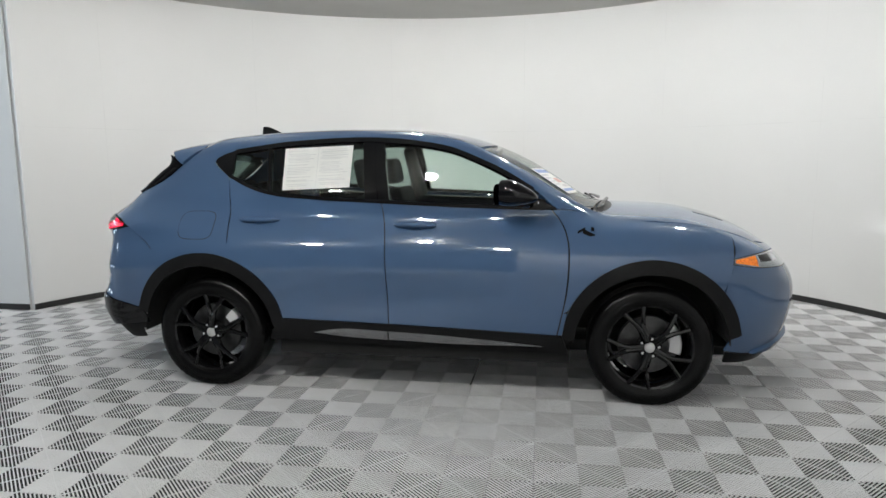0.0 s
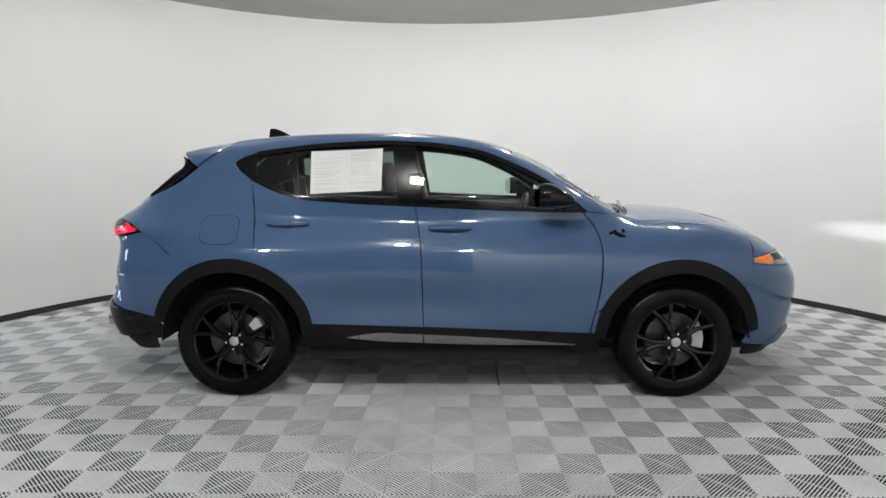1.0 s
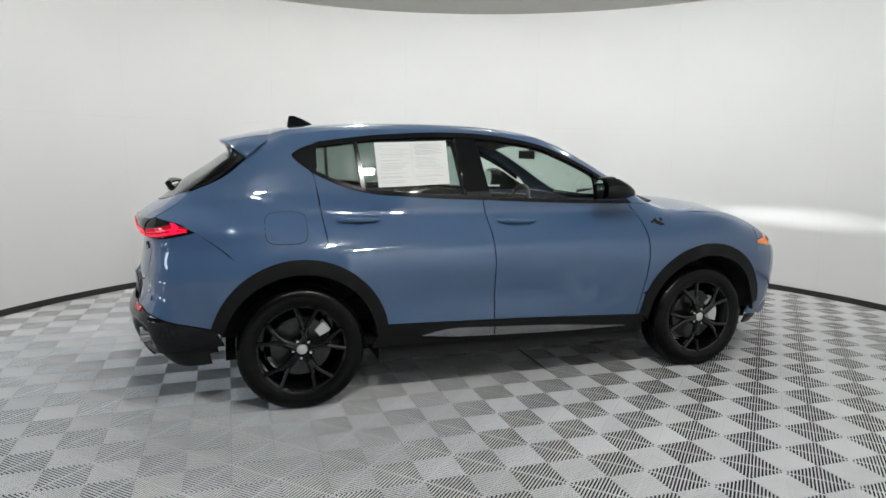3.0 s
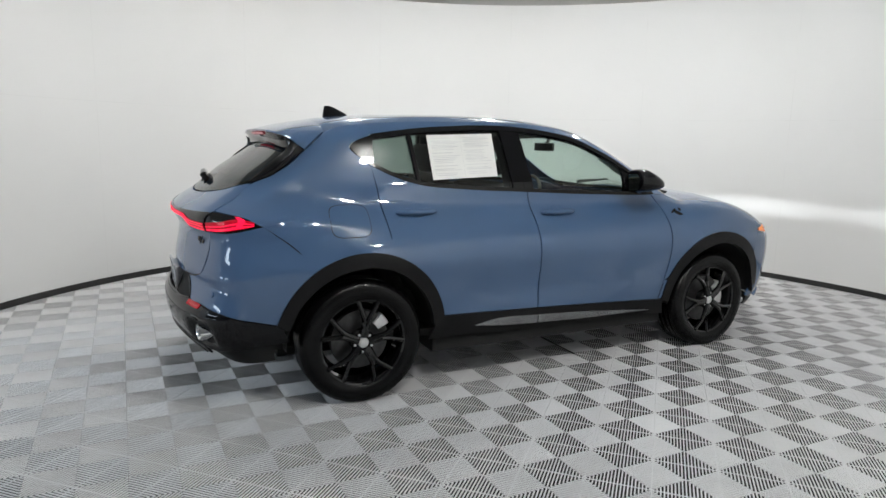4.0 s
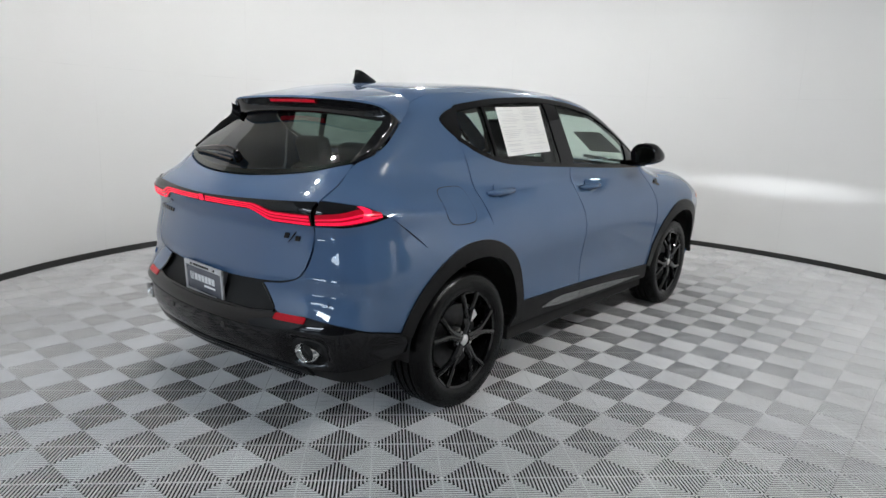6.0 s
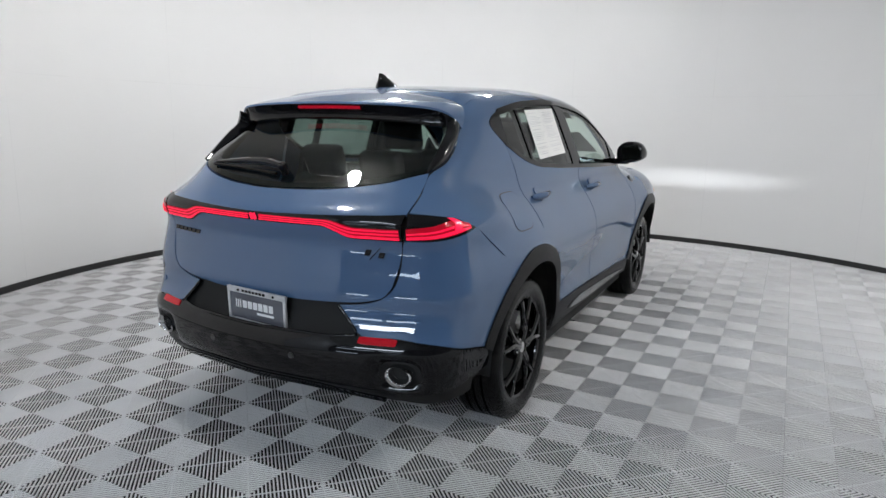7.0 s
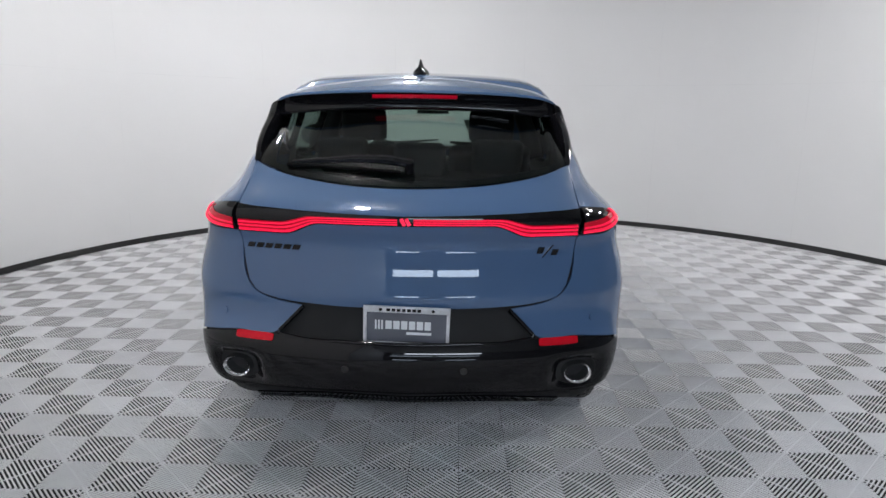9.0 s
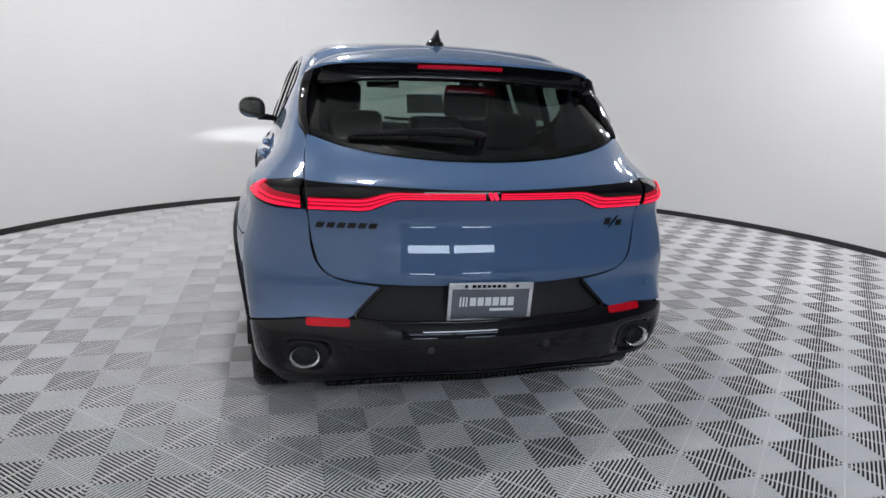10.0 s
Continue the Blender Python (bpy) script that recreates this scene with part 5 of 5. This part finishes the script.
def wheels():
    R, SEAT_Z = 0.347, 0.341
    prof = [(0.236, 0.095), (0.250, 0.108), (0.285, 0.116), (0.318, 0.113), (0.336, 0.100), (0.3435, 0.084)]
    tread = []
    for k in range(4):
        a, b = 0.080 - 0.043 * k, 0.080 - 0.043 * k - 0.031
        tread += [(R, a), (R, b)]
        if k < 3:
            tread += [(R - 0.008, b - 0.002), (R - 0.008, b - 0.010)]
    full = prof + tread + [(q[0], -q[1]) for q in prof[::-1]]
    full = [(a, -b) for a, b in full]
    shoulder = {3, 4, 5, 6, len(full) - 4, len(full) - 5, len(full) - 6, len(full) - 7}
    tyre = revolve(full, 144, "y", mod=lambda i, k: -0.0025 if (i in shoulder and k % 3 == 0) else 0.0)
    for v in tyre.verts:                                     # the loaded tyre stands flat
        v.co.z = max(v.co.z, 0.0015 - SEAT_Z)
    rimp = [(0.222, 0.02), (0.226, -0.075), (0.232, -0.098), (0.243, -0.103), (0.246, -0.098), (0.240, -0.09), (0.240, 0.10), (0.20, 0.10), (0.20, 0.06)]

    def make(x, y, turn):
        w = new("wheel")
        # five forked spokes
        pieces = [revolve(rimp, 72, "y")]
        for k in range(5):
            a = radians((113 if x > 0 else 83) + 72 * k)
            for sd in (-1, 1):
                path = []
                for rr, da, h in ((0.035, 0.20, -0.090), (0.075, 0.095, -0.098), (0.112, 0.075, -0.100), (0.148, 0.125, -0.100), (0.195, 0.205, -0.098), (0.238, 0.250, -0.092)):
                    b = a + sd * da
                    path.append((rr * math.cos(b), h, rr * math.sin(b)))
                sp = tube(path, [0.021, 0.019, 0.0165, 0.0145, 0.0135, 0.0165], 8)
                pieces.append(sp)
        hubdisc = revolve([(0.0, -0.088), (0.062, -0.092), (0.068, -0.085), (0.066, -0.04), (0.0, -0.04)], 40, "y")
        pieces.append(hubdisc)
        rim_bm = merge(*pieces)
        rim_ob = part("rim", rim_bm, RIM, w, "gloss black alloy rim with five forked spokes")
        part("tyre", tyre.copy(), RUBBER, w, "black road tyre with grooved tread")
        part("hub_cap", revolve([(0.0, -0.104), (0.024, -0.103), (0.029, -0.099), (0.029, -0.086)], 32, "y"), SILVER, rim_ob, "silver hub cap")
        for k in range(5):
            a = radians((113 if x > 0 else 83) - 36 + 72 * k)
            nut = revolve([(0.0, -0.102), (0.008, -0.101), (0.010, -0.098), (0.010, -0.085)], 10, "y")
            bmesh.ops.transform(nut, matrix=Matrix.Translation((0.050 * math.cos(a), 0, 0.050 * math.sin(a))), verts=nut.verts)
            part("wheel_nut", nut, CHROME, rim_ob)
        part("brake_disc", revolve([(0.06, -0.03), (0.165, -0.03), (0.168, -0.02), (0.168, 0.0), (0.06, 0.0)], 48, "y", closed=True), STEEL, w)
        cal = bmesh.new()
        rows = []
        front = x > 0
        for a in np.linspace(-28, 28, 9) * (1 if front else 0.38):
            b = radians(a + (12 if front else 38))
            rows.append([cal.verts.new((rr * math.cos(b), h, rr * math.sin(b))) for rr, h in ((0.115, -0.052), (0.178, -0.052), (0.186, -0.04), (0.186, 0.0), (0.115, 0.0))])
        for p, q in zip(rows, rows[1:]):
            for k in range(5):
                cal.faces.new((p[k], p[(k + 1) % 5], q[(k + 1) % 5], q[k]))
        cal.faces.new(rows[0])
        cal.faces.new(rows[-1][::-1])
        bmesh.ops.recalc_face_normals(cal, faces=cal.faces)
        part("brake_caliper", cal, SILVER, w, "silver brake caliper")
        part("axle_stub", revolve([(0.0, 0.1), (0.12, 0.1), (0.12, 0.02), (0.0, 0.02)], 24, "y"), UNDER, w)
        w.parent = car
        w.matrix_basis = Matrix.Translation((x, y, SEAT_Z)) @ Matrix.Rotation(radians(turn), 4, "Z")
        return w
    for x in (-WHEEL_X, WHEEL_X):
        make(x, -0.742, 0)
        make(x, 0.742, 180)
    tyre.free()


front_doors, rear_doors, tailgate = body()
greenhouse(front_doors, rear_doors)
rear_window()
tail_lamps(tailgate)
tail_details(tailgate)
side_details(front_doors, rear_doors)
core()
interior()
for ob in car.children_recursive:
    for v in ob.data.vertices:
        v.co = true_shape(v.co)
wheels()


# ---------------------------------------------------------------- papers on the glass
def sheet(name, corners, mat, bars, label):
    """A thin sheet against the glass, given its corners, with plain bars of print."""
    c = [Vector(p) for p in corners]                     # low left, low right, top right, top left
    n = (c[1] - c[0]).cross(c[3] - c[0]).normalized()
    at = lambda u, v: (c[0] * (1 - u) + c[1] * u) * (1 - v) + (c[3] * (1 - u) + c[2] * u) * v
    bm = bmesh.new()
    low_, top_ = [], []
    for j in range(5):
        low_.append([bm.verts.new(at(i / 6, j / 4)) for i in range(7)])
        top_.append([bm.verts.new(at(i / 6, j / 4) + n * 0.0012) for i in range(7)])
    for g in (low_, top_):
        for j in range(4):
            for i in range(6):
                bm.faces.new((g[j][i], g[j][i + 1], g[j + 1][i + 1], g[j + 1][i]))
    ring = lambda g: g[0] + [row[-1] for row in g[1:]] + g[-1][-2::-1] + [row[0] for row in g[-2:0:-1]]
    a, b = ring(low_), ring(top_)
    for k in range(len(a)):
        bm.faces.new((a[k], a[(k + 1) % len(a)], b[(k + 1) % len(a)], b[k]))
    bmesh.ops.recalc_face_normals(bm, faces=bm.faces)
    ob = tagged(finish(bm, name, mat), label, "paper")
    for u0, u1, v0, v1, m in bars:
        bm = bmesh.new()
        bm.faces.new([bm.verts.new(at(u, v) + n * 0.0018) for u, v in ((u0, v0), (u1, v0), (u1, v1), (u0, v1))])
        part("print_bar", bm, m, ob)
    return ob


def on_glass(x, z, d=0.004):
    p = true_shape(s(x, z))
    return p + Vector((0, -d, 0.3 * d))


lines = []
rng = random.Random(4)
for col in (0, 1):
    u0 = 0.05 + 0.48 * col
    v = 0.93
    while v > 0.08:
        h = rng.choice((0.010, 0.010, 0.014))
        lines.append((u0 + rng.choice((0, 0, 0.03)), u0 + rng.uniform(0.28, 0.42), v - h, v, INK))
        v -= rng.choice((0.030, 0.030, 0.038, 0.07))
lines.append((0.495, 0.499, 0.0, 1.0, INK))
sheet("window_notice", (on_glass(-0.862, 1.214), on_glass(-0.437, 1.234), on_glass(-0.433, 1.484), on_glass(-0.868, 1.466)), PAPER, lines, "two-page white printed notice taped on the rear door glass")

top_pt = lambda x, y: true_shape(t(x, y)) + Vector((0.002, 0, 0.004))
bars = [(0.04, 0.96, 0.82, 0.95, INK_BLUE), (0.06, 0.6, 0.70, 0.76, INK), (0.06, 0.5, 0.58, 0.63, INK), (0.55, 0.92, 0.42, 0.60, INK_RED), (0.06, 0.5, 0.46, 0.50, INK), (0.06, 0.45, 0.34, 0.38, INK), (0.06, 0.9, 0.08, 0.18, INK_BLUE), (0.55, 0.9, 0.25, 0.33, INK)]
sheet("windscreen_notice", (top_pt(0.862, -0.545), top_pt(0.93, -0.27), top_pt(0.71, -0.22), top_pt(0.635, -0.47)), PAPER, bars, "white price sheet with blue and red print behind the windscreen")


# ---------------------------------------------------------------- low beams of the car on the wall
for sg in (-1, 1):
    data = bpy.data.lights.new("low_beam", "SPOT")
    data.energy, data.spot_size, data.spot_blend, data.shadow_soft_size, data.color = 62, radians(72), 1.0, 0.02, (0.95, 0.98, 1.0)
    ob = new("low_beam", data)
    ob.matrix_world = look((2.2, 0.62 * sg, 0.84), (4.3, 0.95 * sg, 0.77)) @ Matrix.Diagonal((1.0, 0.11, 1, 1))


# ---------------------------------------------------------------- on the floor
cable = tube([(0.298, -0.06, 0.004), (0.295, -0.25, 0.004), (0.289, -0.45, 0.004), (0.284, -0.64, 0.004)], 0.0045, 8)
tagged(finish(cable, "floor_cable", RUBBER), "thin black cable lying on the ribbed floor tiles", "cable")

# white beads that stand for bright glints on the tiles' locking loops
for k, (i, j) in enumerate(((0, 0), (-2, -2), (-4, 0), (-2, 10), (-4, 8), (10, 0), (14, 0))):
    p = Matrix.Rotation(radians(GRID_TURN), 4, "Z") @ Vector((i * CELL, j * CELL, 0)) + Vector((*GRID_AT, 0.0012))
    bm = bmesh.new()
    bmesh.ops.create_icosphere(bm, subdivisions=2, radius=1)
    bmesh.ops.transform(bm, matrix=Matrix.Translation(p) @ Matrix.Rotation(0.9 * k, 4, "Z") @ Matrix.Diagonal((0.0065, 0.0045, 0.0016, 1)), verts=bm.verts)
    tagged(finish(bm, "fleck", PAPER), "tiny white bead standing for a glint on the ribbed floor", "debris", "flecks on the floor")
